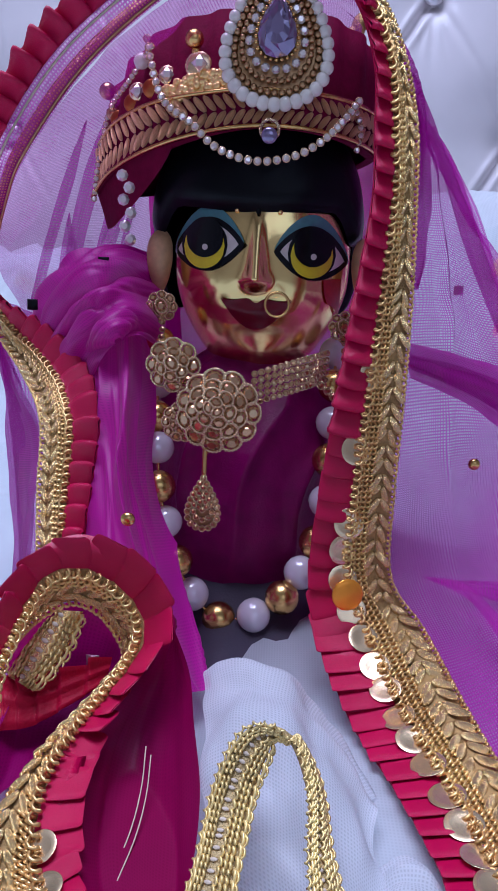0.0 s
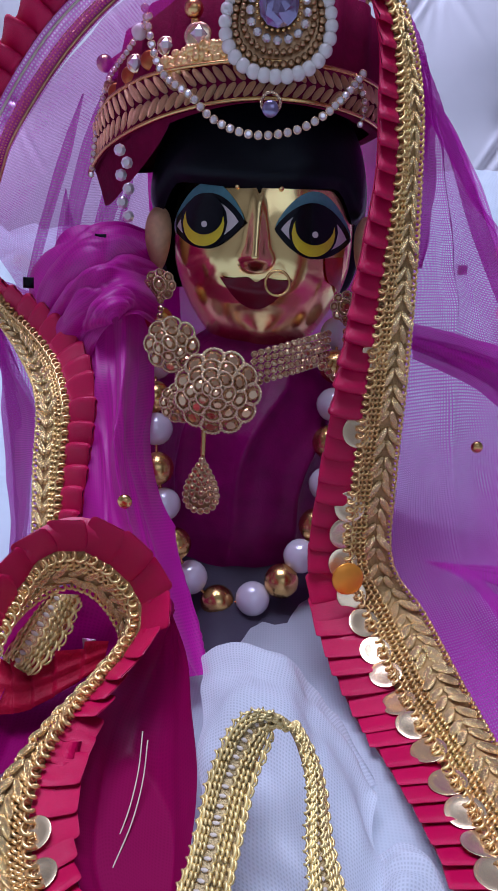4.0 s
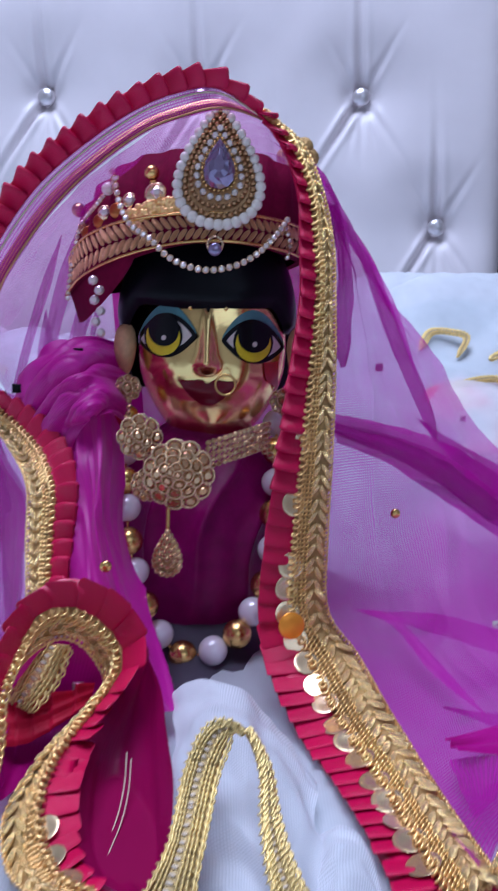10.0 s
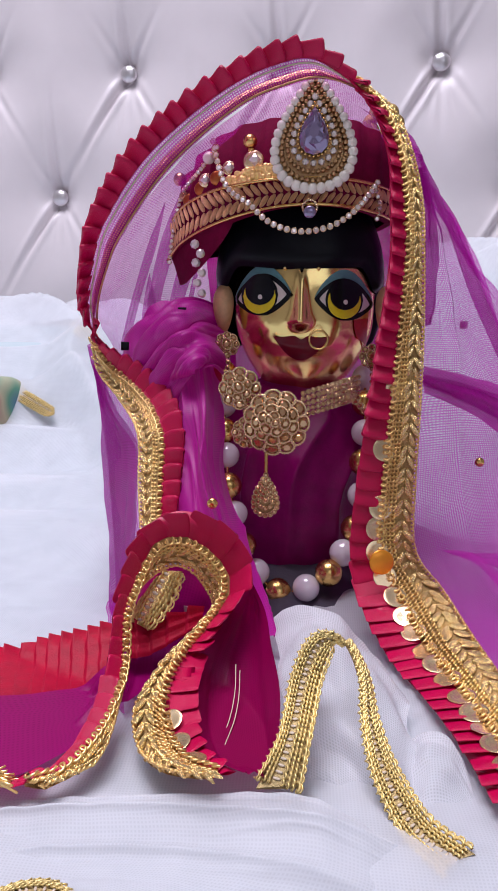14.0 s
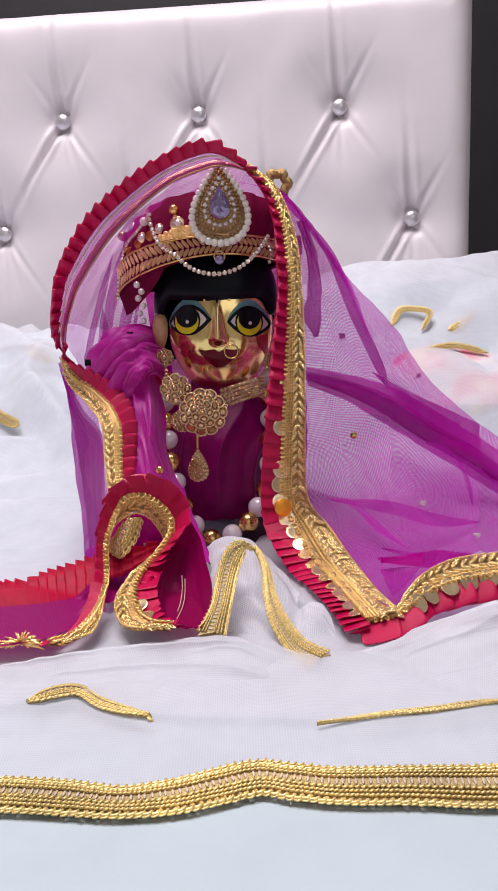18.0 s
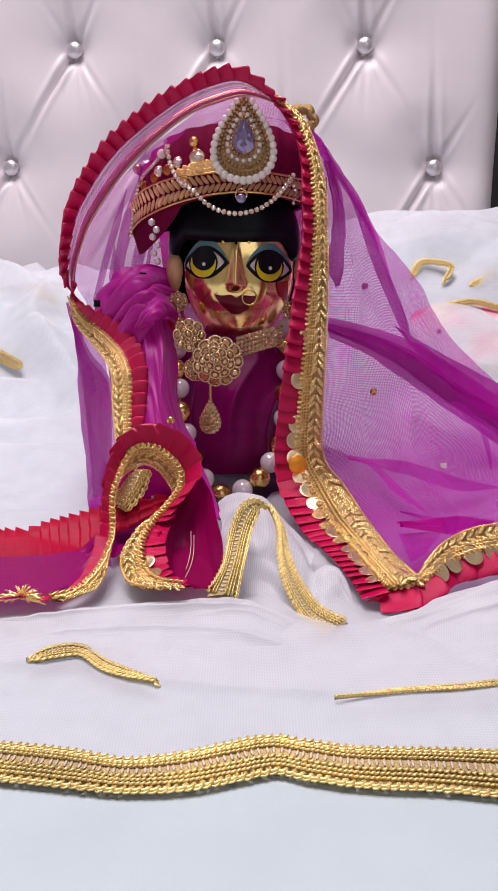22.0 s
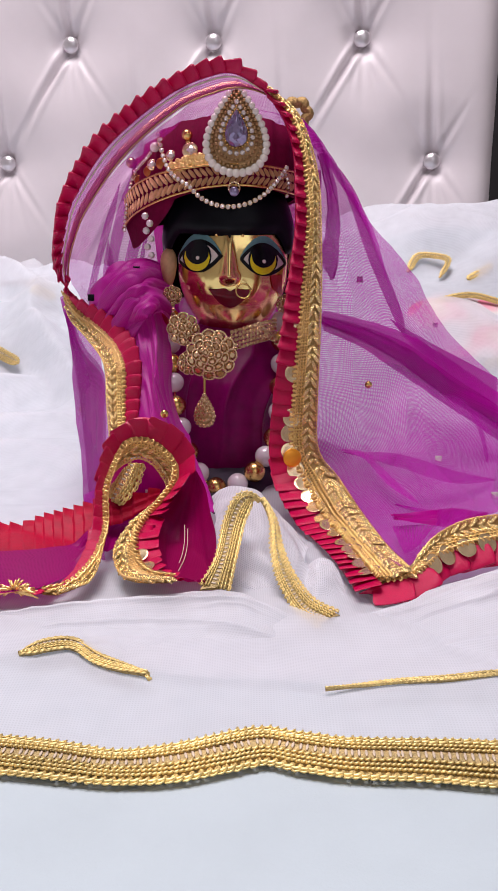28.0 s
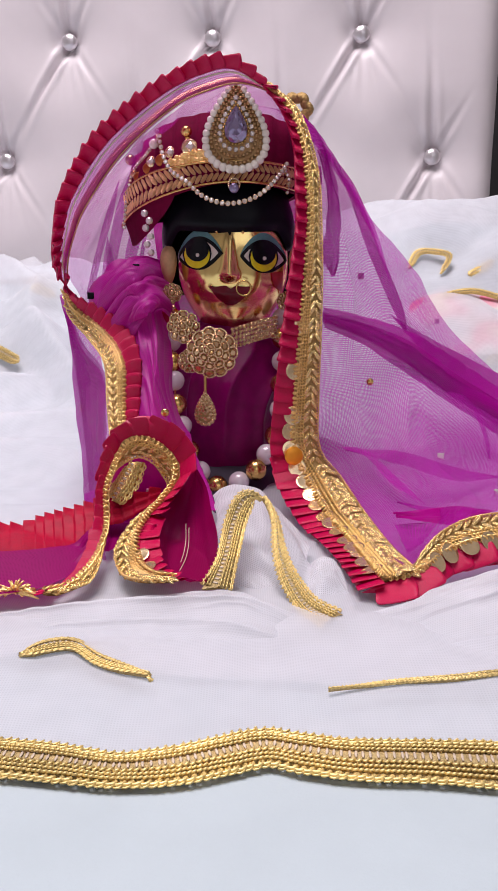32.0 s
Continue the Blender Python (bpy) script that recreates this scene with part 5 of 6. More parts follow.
net([[(41.6, 212.0, 237.4), (63.4, 234.0, 231.3), (89.3, 255.0, 220.9), (118.4, 276.0, 202.3), (146.1, 288.0, 185.3), (170.9, 288.0, 165.0)], [(42.1, 211.0, 233.5), (62.4, 233.0, 224.9), (85.0, 252.0, 212.3), (112.6, 272.0, 192.9), (144.5, 283.0, 173.7), (169.9, 283.0, 154.9)]], 60, 6, "fold_leaf", 0.0012, 40, 3.2, FOLDED, "dense rolled fold in the net")
net([[(83.5, 281.0, 232.7), (115.3, 306.0, 215.8), (158.2, 331.0, 195.3)], [(83.5, 281.0, 232.7), (116.3, 296.0, 201.0), (155.2, 316.0, 173.4)]], 60, 14, "fold_leaf", 0.0007, 40, 1.7, FOLDED, "dense gathered fold in the net", 0.004)
net([[(45.2, 330.0, 329.0), (62.3, 320.0, 300.3), (73.2, 305.0, 267.0), (86.2, 290.0, 234.8), (93.3, 284.0, 220.7)], [(45.2, 330.0, 329.0), (67.5, 317.0, 300.0), (79.3, 301.0, 266.9), (91.0, 287.0, 235.9), (93.3, 284.0, 220.7)]], 60, 14, "fold_leaf", 0.0007, 40, 3.7, FOLDED, "dense rolled fold in the net", 0.004)
net([[(131.3, 310.0, 191.1), (139.0, 294.0, 168.5), (136.6, 264.0, 150.2)], [(131.3, 310.0, 191.1), (141.5, 293.0, 168.7), (136.6, 264.0, 150.2)]], 60, 14, "fold_leaf", 0.0007, 40, 3.7, NET, "soft crease in the net", 0.004)
net([[(52.3, 212.0, 176.8), (78.0, 215.0, 175.3), (107.2, 225.0, 164.9), (130.8, 234.0, 158.2)], [(52.3, 212.0, 176.8), (76.9, 208.0, 171.2), (104.2, 213.0, 162.1), (130.8, 234.0, 158.2)]], 60, 14, "fold_leaf", 0.0007, 40, 6.7, NET, "soft crease in the net", 0.004)
net([[(69.1, 172.0, 164.5), (90.4, 177.0, 160.3), (112.1, 186.0, 156.3)], [(69.1, 172.0, 164.5), (88.5, 169.0, 158.9), (109.7, 176.0, 154.6)]], 60, 14, "fold_leaf", 0.0007, 40, 2.7, NET, "doubled fold in the net", 0.004)
net([[(63.9, 150.0, 167.7), (76.9, 158.0, 166.2), (92.3, 166.0, 165.0), (104.2, 160.0, 164.2)], [(65.8, 146.0, 166.1), (76.2, 149.0, 163.6), (88.0, 149.0, 162.8), (98.9, 150.0, 165.0)]], 30, 10, "fold_leaf", 0.002, 30, 2.7, ORGANZA, "doubled fold in the net")
net([[(64.0, 147.0, 162.9), (70.8, 149.0, 162.7), (80.5, 149.0, 163.0)], [(65.2, 141.0, 160.1), (69.8, 141.0, 159.6), (75.4, 142.0, 160.9)], [(66.0, 132.0, 157.9), (68.9, 134.0, 158.2), (72.1, 136.0, 159.3)]], 16, 10, "fold_leaf", 0.001, 30, 3.7, NET, "doubled corner of the net")
for k, (a, b) in enumerate((([(49.1, 209.0, 178.8), (61.3, 205.0, 178.3), (70.9, 187.0, 171.7), (78.4, 160.0, 167.0)], [(49.1, 209.0, 178.8), (60.6, 200.0, 176.4), (68.7, 182.0, 169.6), (78.4, 160.0, 167.0)]),
                            ([(59.8, 315.0, 309.6), (75.7, 300.0, 279.2), (84.3, 280.0, 244.3)], [(59.8, 315.0, 309.6), (72.7, 298.0, 277.9), (84.3, 280.0, 244.3)]))):
    net([a, b], 50, 6, "fold_leaf", 0.0004, 40, 1.1 + k, NET, "soft crease in the net")
for k, (a, b) in enumerate((([(-45.4, 264.0, 304.0), (-54.1, 264.0, 284.3), (-58.2, 262.0, 265.5), (-61.0, 257.0, 243.8)], [(-41.0, 264.0, 303.0), (-48.9, 264.0, 283.3), (-53.5, 262.0, 265.0), (-56.9, 257.0, 243.9)]),
                            ([(-43.1, 275.0, 297.3), (-47.4, 275.0, 279.7), (-51.4, 272.0, 263.0), (-53.4, 268.0, 247.7)], [(-39.2, 275.0, 296.3), (-42.3, 275.0, 278.6), (-46.2, 272.0, 263.0), (-48.9, 268.0, 247.8)]),
                            ([(-40.0, 277.0, 294.8), (-42.0, 277.0, 277.1), (-44.8, 274.0, 261.7)], [(-38.3, 277.0, 294.9), (-40.6, 277.0, 277.1), (-43.1, 274.0, 261.7)]),
                            ([(-50.0, 250.0, 296.0), (-56.8, 250.0, 280.7), (-62.7, 250.0, 262.5), (-67.7, 250.0, 244.0)], [(-47.4, 250.0, 295.1), (-53.9, 250.0, 279.7), (-59.5, 250.0, 262.6), (-64.4, 250.0, 244.0)]),
                            ([(-58.5, 262.0, 270.8), (-60.8, 260.0, 257.3), (-61.8, 257.0, 243.8)], [(-54.1, 262.0, 270.9), (-55.8, 260.0, 257.4), (-57.4, 257.0, 245.2)]))):
    net([a, [a[0]] + [tuple(p + 1.1 * (q - p) for p, q in zip(u, v)) for u, v in zip(a[1:], b[1:])]], 60, 12, "fold_leaf", 0.0016, 40, 3.7 + k, NET, "soft gathered fold in the net")
# reverse of the braid seen inside the fold
lace(veil, [(-46.0, 163.0, 168.1), (-43.7, 167.0, 175.7), (-39.2, 170.0, 181.2)], [(-40.0, 161.0, 166.6), (-34.5, 166.0, 172.4), (-31.1, 170.0, 181.3)], 20, pitch=0.0022, base=GOLD)
hem(veil, HEM_A, HEM_B, 0.55, longest=0.0175, sequins=(0.765, 0.985), braid=((0.0, 0.17), (0.52, 1.0)), relief=0.36)
for p in ((33.0, 207.5, 232.5), (29.6, 205.5, 213.1), (29.0, 204.5, 193.7)):
    part("sequin", SEQUIN_ME, veil, m=Matrix.Translation([q / 1000 for q in p]) @ pose(0, 0, 0, 82, 0, 12) @ Matrix.Scale(0.0041, 4))
for line in [[(-14.0, 150.0, 162.3), (-13.6, 143.0, 158.3), (-14.1, 135.0, 155.2), (-15.6, 125.0, 153.5)], [(-12.8, 149.0, 161.1), (-12.5, 142.0, 157.2), (-12.9, 133.0, 155.3), (-14.3, 123.0, 154.4)]]:
    v, f = tube(spline(line, 40), 0.00016, 5)
    part("stitch_line", mesh_of("stitch_line", v, f, PALE_THREAD), veil, "pale running stitch")
hem(veil, SIDE_A, SIDE_B, 0.5, pitch=0.0095, sequins=(0.3, 0.95), size=0.0036, flip=1, relief=0.6, flat=0.45)
hem(veil, FOLD_A, FOLD_B, ((0, 0.6), (0.1, 0.55), (0.18, 0.15), (0.32, 0.15), (0.42, 0.55), (1, 0.52)), pitch=0.0056, sequins=(0.86, 0.97), size=0.003, flip=1, flat=0.3)
band = loft([LEFT_A, [(-106.0, 160.0, 140.4), (-96.8, 160.0, 144.0), (-87.6, 160.0, 147.6), (-73.9, 160.0, 154.1), (-62.6, 160.0, 158.1), (-50.4, 161.0, 162.5), (-40.0, 161.0, 163.7), (-25.3, 168.0, 168.6)], LEFT_B], 180, 14, 0.0012, 40, 4.4, 0.0085)
for i in range(180):
    tooth = 1 - ((i / 180 * 21) % 1.0)
    for k in range(5):
        band[i, k, 2] += 0.0022 * tooth * (1 - k / 5)
        band[i, k, 1] -= 0.0012 * tooth * (1 - k / 5)
    band[i, :, 1] -= 0.0012 * tooth
    band[i, :, 2] += 0.0008 * tooth
part("pleat_ribbon", grid_mesh("pleat_ribbon", band, RED_SATIN), veil, "scarlet satin border with a saw-toothed edge")

# ---- crown ----
crown = thing("crown", (2, 262, 283), "maroon velvet crown with gold braid, pearls and crystals on the idol", "crown")
CR_LOW = [(-49.6, 262.0, 275.7), (-41.6, 250.0, 281.9), (-28.3, 238.0, 287.2), (-13.8, 231.0, 290.8), (0.1, 229.0, 292.7), (13.9, 231.0, 292.5), (25.7, 240.0, 291.3), (35.0, 262.0, 290.2)]
CR_MID = [(-47.6, 262.0, 290.8), (-39.9, 250.0, 295.6), (-27.6, 237.0, 298.6), (-13.6, 230.0, 300.3), (0.1, 228.0, 301.3), (13.8, 230.0, 301.2), (25.5, 239.0, 300.5), (34.8, 262.0, 300.6)]
CR_TOP = [(-45.3, 264.0, 305.3), (-36.7, 252.0, 313.4), (-25.7, 242.0, 319.3), (-12.6, 236.0, 321.7), (-0.1, 234.0, 322.6), (13.7, 236.0, 322.4), (25.4, 244.0, 320.1), (33.9, 264.0, 318.9)]
low, mid, top = paired(CR_LOW, 80), paired(CR_MID, 80), paired(CR_TOP, 80)
back = np.array([(FX + 0.034 * math.cos(a), 0.264 + 0.04 * math.sin(a), 0) for a in np.linspace(0.0, math.pi, 30)])


def ring_close(c):
    b = back[1:-1].copy()
    b[:, 2] = np.interp(np.linspace(0, 1, len(b)), [0, 1], [c[-1, 2], c[0, 2]])
    b[:, 0] += np.linspace(c[-1, 0] - back[0, 0], c[0, 0] - back[-1, 0], len(b))
    return np.vstack([c, b])


L, M, T = ring_close(low), ring_close(mid), ring_close(top)
ribs = 1 + 0.03 * np.sin(np.arange(len(T)) * 0.75)[:, None]
cen = np.array((FX, 0.264, 0))


def inset(c, k):
    q = c.copy()
    q[:, :2] = cen[:2] + (c[:, :2] - cen[:2]) * k
    return q


part("band", grid_mesh("band", np.stack([inset(L, 0.9), L, L * 0.5 + M * 0.5, M, inset(M * 0.5 + T * 0.5, ribs), inset(T, ribs), inset(T, 0.95 * ribs), inset(T, 0.5) + np.array((0, 0, 0.004)), inset(T, 0.02) + np.array((0, 0, 0.006))], 1), MAROON, wrap=True), crown, "maroon velvet cap")
fall = np.sin(np.linspace(0.25, 1, 26) * math.pi)[:, None] ** 0.7 * np.array((0, 0, 1.0))
flap = np.stack([inset(low, 0.995)[:26], inset(low, 0.965)[:26] - fall * 0.006, inset(low, 0.94)[:26] - fall * 0.012], 1)
part("lining", grid_mesh("lining", flap, MAROON), crown, "hanging maroon lining")


def out_of(c, d):
    q = c.copy()
    v = c[:, :2] - cen[:2]
    q[:, :2] += v / np.linalg.norm(v, axis=1, keepdims=True) * d
    return q


lo, mi = out_of(low, 0.0009), out_of(mid, 0.0009)
part("crown_braid", grid_mesh("crown_braid", np.stack([lo - np.array((0, 0, 0.0006)), lo, lo * 0.5 + mi * 0.5, mi, out_of(mid, 0.0)], 1), MAROON), crown, "maroon backing of the crown braid")
for i in range(2, 79, 2):
    t = lo[i + 1] - lo[i - 1]
    t = t / np.linalg.norm(t)
    w = (mi[i] - lo[i])
    h = np.linalg.norm(w)
    w = w / h
    n = np.cross(t, w)
    n = n if n[1] < 0 else -n
    part("crown_leaf", CROWN_LEAF_ME, crown, m=frame_of(-t, w, n, lo[i] + w * h * 0.5 + n * 0.0004, np.linalg.norm(lo[i + 1] - lo[i - 1]) * 1.0, h * 0.86, 0.0017))
for c, r in ((lo, 0.0006), (mi, 0.0006)):
    v, f = tube(out_of(c, 0.0008), r, 6)
    part("crown_cord", mesh_of("crown_cord", v, f, GOLD_METAL), crown)


def stud(name, parent, at, r, material, squash=1.0, label=""):
    v, f = ball(r, 18, 12, 1, squash, 1)
    return part(name, mesh_of(name, v, f, material), parent, label, m=Matrix.Translation([q / 1000 for q in at]))


def gem_mesh(name, r, h, material, sides=8):
    """A cut stone facing -y: table, crown facets and girdle."""
    vs = [(0.55 * r * math.cos(a), -h, 0.55 * r * math.sin(a)) for a in np.linspace(0, 2 * math.pi, sides, endpoint=False)]
    vs += [(r * math.cos(a), 0, r * math.sin(a)) for a in np.linspace(0, 2 * math.pi, sides, endpoint=False) + math.pi / sides]
    vs += [(0.8 * r * math.cos(a), 0.6 * h, 0.8 * r * math.sin(a)) for a in np.linspace(0, 2 * math.pi, sides, endpoint=False) + math.pi / sides]
    fs = [tuple(range(sides))]
    for k in range(sides):
        m = (k + 1) % sides
        fs += [(k, sides + k, m), (m, sides + k, sides + m), (sides + k, 2 * sides + k, 2 * sides + m, sides + m)]
    fs.append(tuple(2 * sides + k for k in range(sides))[::-1])
    return mesh_of(name, vs, fs, material, smooth=False)


STONE_ME = gem_mesh("rhinestone", 1.0, 0.6, STONE)
STONE_P_ME = gem_mesh("rhinestone", 1.0, 0.6, STONE_PINK)
SQUARE_ME = gem_mesh("square_stone", 1.3, 0.6, STONE, 4)
bv, bf = ball(1.0, 16, 10)
BEAD_A_ME = mesh_of("gilt_bead", bv, bf, ANTIQUE)
PEARL_ME, BEAD_ME, LILAC_ME = mesh_of("pearl", bv, bf, PEARL), mesh_of("gilt_bead", bv, bf, GOLD_METAL), mesh_of("lilac_pearl", bv, bf, PEARL_PINK)
v, f = tube([(math.cos(a), 0, math.sin(a)) for a in np.linspace(0, 2 * math.pi, 16, endpoint=False)], 0.2, 6, True)
grain = ball(0.15, 7, 5)
rims = [(v, f)] + [(grain[0] + np.array((1.04 * math.cos(a), -0.14, 1.04 * math.sin(a))), grain[1]) for a in np.linspace(0, 2 * math.pi, 18, endpoint=False)]
v, f = merged(rims)
CUP_ME = mesh_of("setting", v, f, SILVER_GILT)


def at_scale(p, s, ry=0.0, rx=0.0, rz=0.0):
    return Matrix.Translation([float(q) for q in p]) @ pose(0, 0, 0, rx, ry, rz) @ Matrix.Scale(s, 4)


def teardrop(c, w, h, n, tip=1.25):
    """Points round an upright drop of half-width w and half-height h about c, in the plane facing -y."""
    a = np.linspace(0, 2 * math.pi, 400)
    x = w * 1.02 * np.sin(a) * np.sin(a / 2) ** tip * 1.22
    z = h * np.cos(a)
    s = np.concatenate([[0], np.cumsum(np.hypot(np.diff(x), np.diff(z)))])
    q = np.linspace(0, s[-1], n, endpoint=False)
    return np.stack([c[0] + np.interp(q, s, x), np.full(n, c[1]), c[2] + np.interp(q, s, z)], 1)


def plate(name, outline, depth, material, parent, label="", dome=0.0):
    n = len(outline)
    c = outline.mean(0)
    vs = [*outline, *(outline + np.array((0, depth, 0))), c - np.array((0, dome, 0)), c + np.array((0, depth, 0))]
    fs = []
    for k in range(n):
        m = (k + 1) % n
        fs += [(k, m, n + m, n + k), (k, 2 * n, m), (n + m, 2 * n + 1, n + k)]
    return part(name, mesh_of(name, vs, fs, material, smooth=False), parent, label)


BC = np.array((4.0, 226.0, 315.9)) / 1000
brooch = plate("brooch", teardrop(BC, 0.0135, 0.0182, 60), 0.003, ANTIQUE, crown, "large drop-shaped pearl and crystal brooch")
for ring, (w, h, n, r, me) in enumerate(((0.0142, 0.0184, 34, 0.00164, PEARL_ME), (0.0116, 0.0157, 44, 0.0009, BEAD_A_ME), (0.0096, 0.013, 40, 0.0008, BEAD_A_ME), (0.0076, 0.0104, 20, 0.00115, STONE_ME), (0.0058, 0.0083, 30, 0.0005, BEAD_ME))):
    for p in teardrop(BC - np.array((0, 0.001 + 0.0004 * ring, 0)), w, h, n):
        part(("pearl", "gilt_bead", "gilt_bead", "rhinestone", "gilt_bead")[ring], me, brooch, m=at_scale(p, r * (1.0 if ring else 1.02 - 0.16 * (p[2] - BC[2]) / 0.019)))
rims = [teardrop(BC - np.array((0, d, 0.0004)), 0.0051 * k, 0.0076 * k, 14, 1.0) for d, k in ((0.0032, 1.0), (0.0042, 0.86), (0.0051, 0.62), (0.0055, 0.34))]
for k in (1, 3):
    rims[k] = (rims[k] + np.roll(rims[k], 1, 0)) / 2
for k in (1, 2):
    rims[k][:, 1] += np.array([random.uniform(-0.0004, 0.0004) for _ in range(14)])
ov = np.vstack(rims)
of = [tuple(42 + k for k in range(14))]
for r in range(3):
    for k in range(14):
        a, b = r * 14 + k, r * 14 + (k + 1) % 14
        of += [(a, b, b + 14), (a, b + 14, a + 14)]
part("drop_crystal", mesh_of("drop_crystal", ov, of, AMETHYST, smooth=False), brooch, "cut lilac crystal")


def stone_chain(parent, pts, r, me=None, cups=True, spacing=2.15):
    length = np.sum(np.linalg.norm(np.diff(spline(pts, 200), axis=0), axis=1))
    for p in spline(pts, int(length / (r * spacing)) + 1):
        part("rhinestone", me or STONE_ME, parent, m=at_scale(p, r * 0.85, random.uniform(0, 45), random.uniform(-12, 12), random.uniform(-12, 12)))
        if cups:
            part("setting", CUP_ME, parent, m=at_scale(p, r * 0.85))


stone_chain(crown, [(-31.0, 238.0, 315.0), (-28.3, 235.0, 304.8), (-24.5, 231.0, 297.7), (-17.2, 226.0, 292.5), (-12.1, 224.0, 287.6), (-5.9, 222.0, 284.4), (1.5, 221.0, 283.2), (10.1, 222.0, 285.0), (17.0, 224.0, 289.3), (22.6, 230.0, 295.6), (26.3, 235.0, 301.0)], 0.00112)
stone_chain(crown, [(-29.6, 237.0, 312.9), (-37.1, 246.0, 306.1), (-44.2, 255.0, 300.4), (-47.7, 259.0, 290.5), (-49.0, 259.0, 283.5), (-50.0, 259.0, 274.8)], 0.0009)
stone_chain(crown, [(25.3, 236.0, 300.1), (27.6, 238.0, 294.3), (27.0, 240.0, 289.5)], 0.0009)
stud("gold_bead", crown, (-17.7, 233.0, 314.1), 0.0025, GOLD_METAL)
stud("gold_bead", crown, (-17.3, 234.0, 311.4), 0.0013, GOLD_METAL)
stud("mirror_disc", crown, (-16.2, 232.0, 307.4), 0.0037, FOIL, 0.25, "pale round mirror")
part("square_stone", SQUARE_ME, crown, m=at_scale(np.array((-15.8, 229.0, 307.4)) / 1000, 0.0017, 45))
for p in ((-34.3, 243.0, 302.8), (-25.1, 236.0, 305.9)):
    stud("stone_backing", crown, (p[0], p[1] + 0.8, p[2]), 0.0025, FOIL, 0.25)
    part("square_stone", SQUARE_ME, crown, m=at_scale(np.array(p) / 1000, 0.0016, 45))
for p in [(-37.7, 240.0, 280.2), (-35.5, 239.0, 276.9), (-37.3, 240.0, 273.7), (-35.0, 239.0, 270.1), (-36.8, 240.0, 266.5), (-35.0, 239.0, 262.8)]:
    part("side_crystal", STONE_ME, crown, "clear crystal hanging under the crown", m=at_scale(np.array(p) / 1000, 0.0017, 20))
stud("pearl", crown, (-32.9, 241.0, 310.1), 0.0022, PEARL)
for p in ((-41.5, 254.0, 297.0), (-36.3, 247.0, 300.3), (-29.8, 240.0, 303.0)):
    stud("copper_leaf", crown, p, 0.0026, COPPER, 0.3, "copper foil leaf")
stud("orange_bead", crown, (-45.8, 258.0, 305.3), 0.0025, ANTIQUE)
stud("pink_bead", crown, (-43.9, 256.0, 298.8), 0.0019, STONE_PINK)
stud("forehead_drop", crown, (3.2, 222.0, 289.6), 0.0021, AMETHYST, 0.5, "lilac crystal drop")
ringp = np.array((3.2, 224.0, 291.3)) / 1000
part("setting", CUP_ME, crown, m=at_scale(ringp, 0.0024))
zari = []
for q in spline([(-24.7, 234.0, 299.9), (-17.4, 231.0, 302.5), (-9.8, 229.0, 303.3), (-3.6, 228.0, 302.7)], 60):
    for k in range(5):
        zari.append((bv * 0.0011 * random.uniform(0.6, 1.1) + q + np.array((random.uniform(-1, 1), random.uniform(-0.5, 0.5), random.uniform(-2.4, 2.4))) * 0.001, bf))
v, f = merged(zari)
part("zari_trim", mesh_of("zari_trim", v, f, GOLD_LUREX), crown, "knotted gold zari trim", "stuff")
backorn = (36.1, 330.0, 340.9)
orn = thing("gold_ornament", backorn, "scalloped gold lace ornament pinned behind the veil", "ornament")
v, f = tube([(backorn[0] / 1000 + 0.006 * math.cos(a) * (1 + 0.15 * math.cos(6 * a)), backorn[1] / 1000, backorn[2] / 1000 + 0.006 * math.sin(a) * (1 + 0.15 * math.cos(6 * a))) for a in np.linspace(0, 2 * math.pi, 60, endpoint=False)], 0.0026, 8, True)
part("scallop", mesh_of("scallop", v, f, GOLD_LACE), orn)

# ---- jewellery ----


def petal(parent, c, a, rr, out, size, tilt):
    """A domed oval stone in a beaded rim, set as a petal at angle a about c."""
    p = c + np.array((rr * math.cos(a), -out, rr * math.sin(a)))
    m = Matrix.Translation([float(q) for q in p]) @ pose(0, 0, 0, 0, -math.degrees(a) + 90, 0) @ pose(0, 0, 0, tilt, 0, 0) @ Matrix.Diagonal((size * 1.25, size, size * 0.95, 1))
    part("setting", CUP_ME, parent, m=m)
    part("rhinestone", STONE_P_ME, parent, m=m @ pose(0, 0, 0, 0, random.uniform(0, 40), 0) @ Matrix.Scale(0.8, 4))


def rosette(parent, at, r, rings, tilt=0.0, label=""):
    """A flower of stones: rings of petals that rise and overlap towards a centre."""
    c = np.array(at) / 1000
    hub = stud("rosette", parent, at, r * 0.72, ANTIQUE, 0.3, label)
    for k, (rr, n, size) in enumerate(rings):
        lift = np.array((-0.0003 * k, 0, 0.0005 * k)) * (r / 0.0105)
        for i in range(n):
            petal(hub, c + lift, 2 * math.pi * i / n + 0.4 * k, rr, r * 0.14 + 0.0011 * k * (r / 0.0105), size, -10 if rr > 0.0005 else 0)
    return hub


choker = thing("choker", (0.2, 235.0, 224.2), "antique gilt choker with flower rosettes and set stones", "necklace")
rosette(choker, (-6.2, 211.0, 220.4), 0.0108, ((0.0089, 11, 0.0022), (0.0062, 9, 0.0019), (0.0038, 6, 0.0017), (0.0014, 3, 0.0013)), label="large flower rosette")
rosette(choker, (-18.9, 216.0, 231.0), 0.0062, ((0.0054, 8, 0.0018), (0.0032, 6, 0.0014), (0.0001, 1, 0.0017)), label="small flower rosette")
rosette(choker, (-16.0, 213.0, 216.4), 0.0042, ((0.0041, 10, 0.0012), (0.0022, 6, 0.0009), (0.0001, 1, 0.0012)), label="small drop rosette")
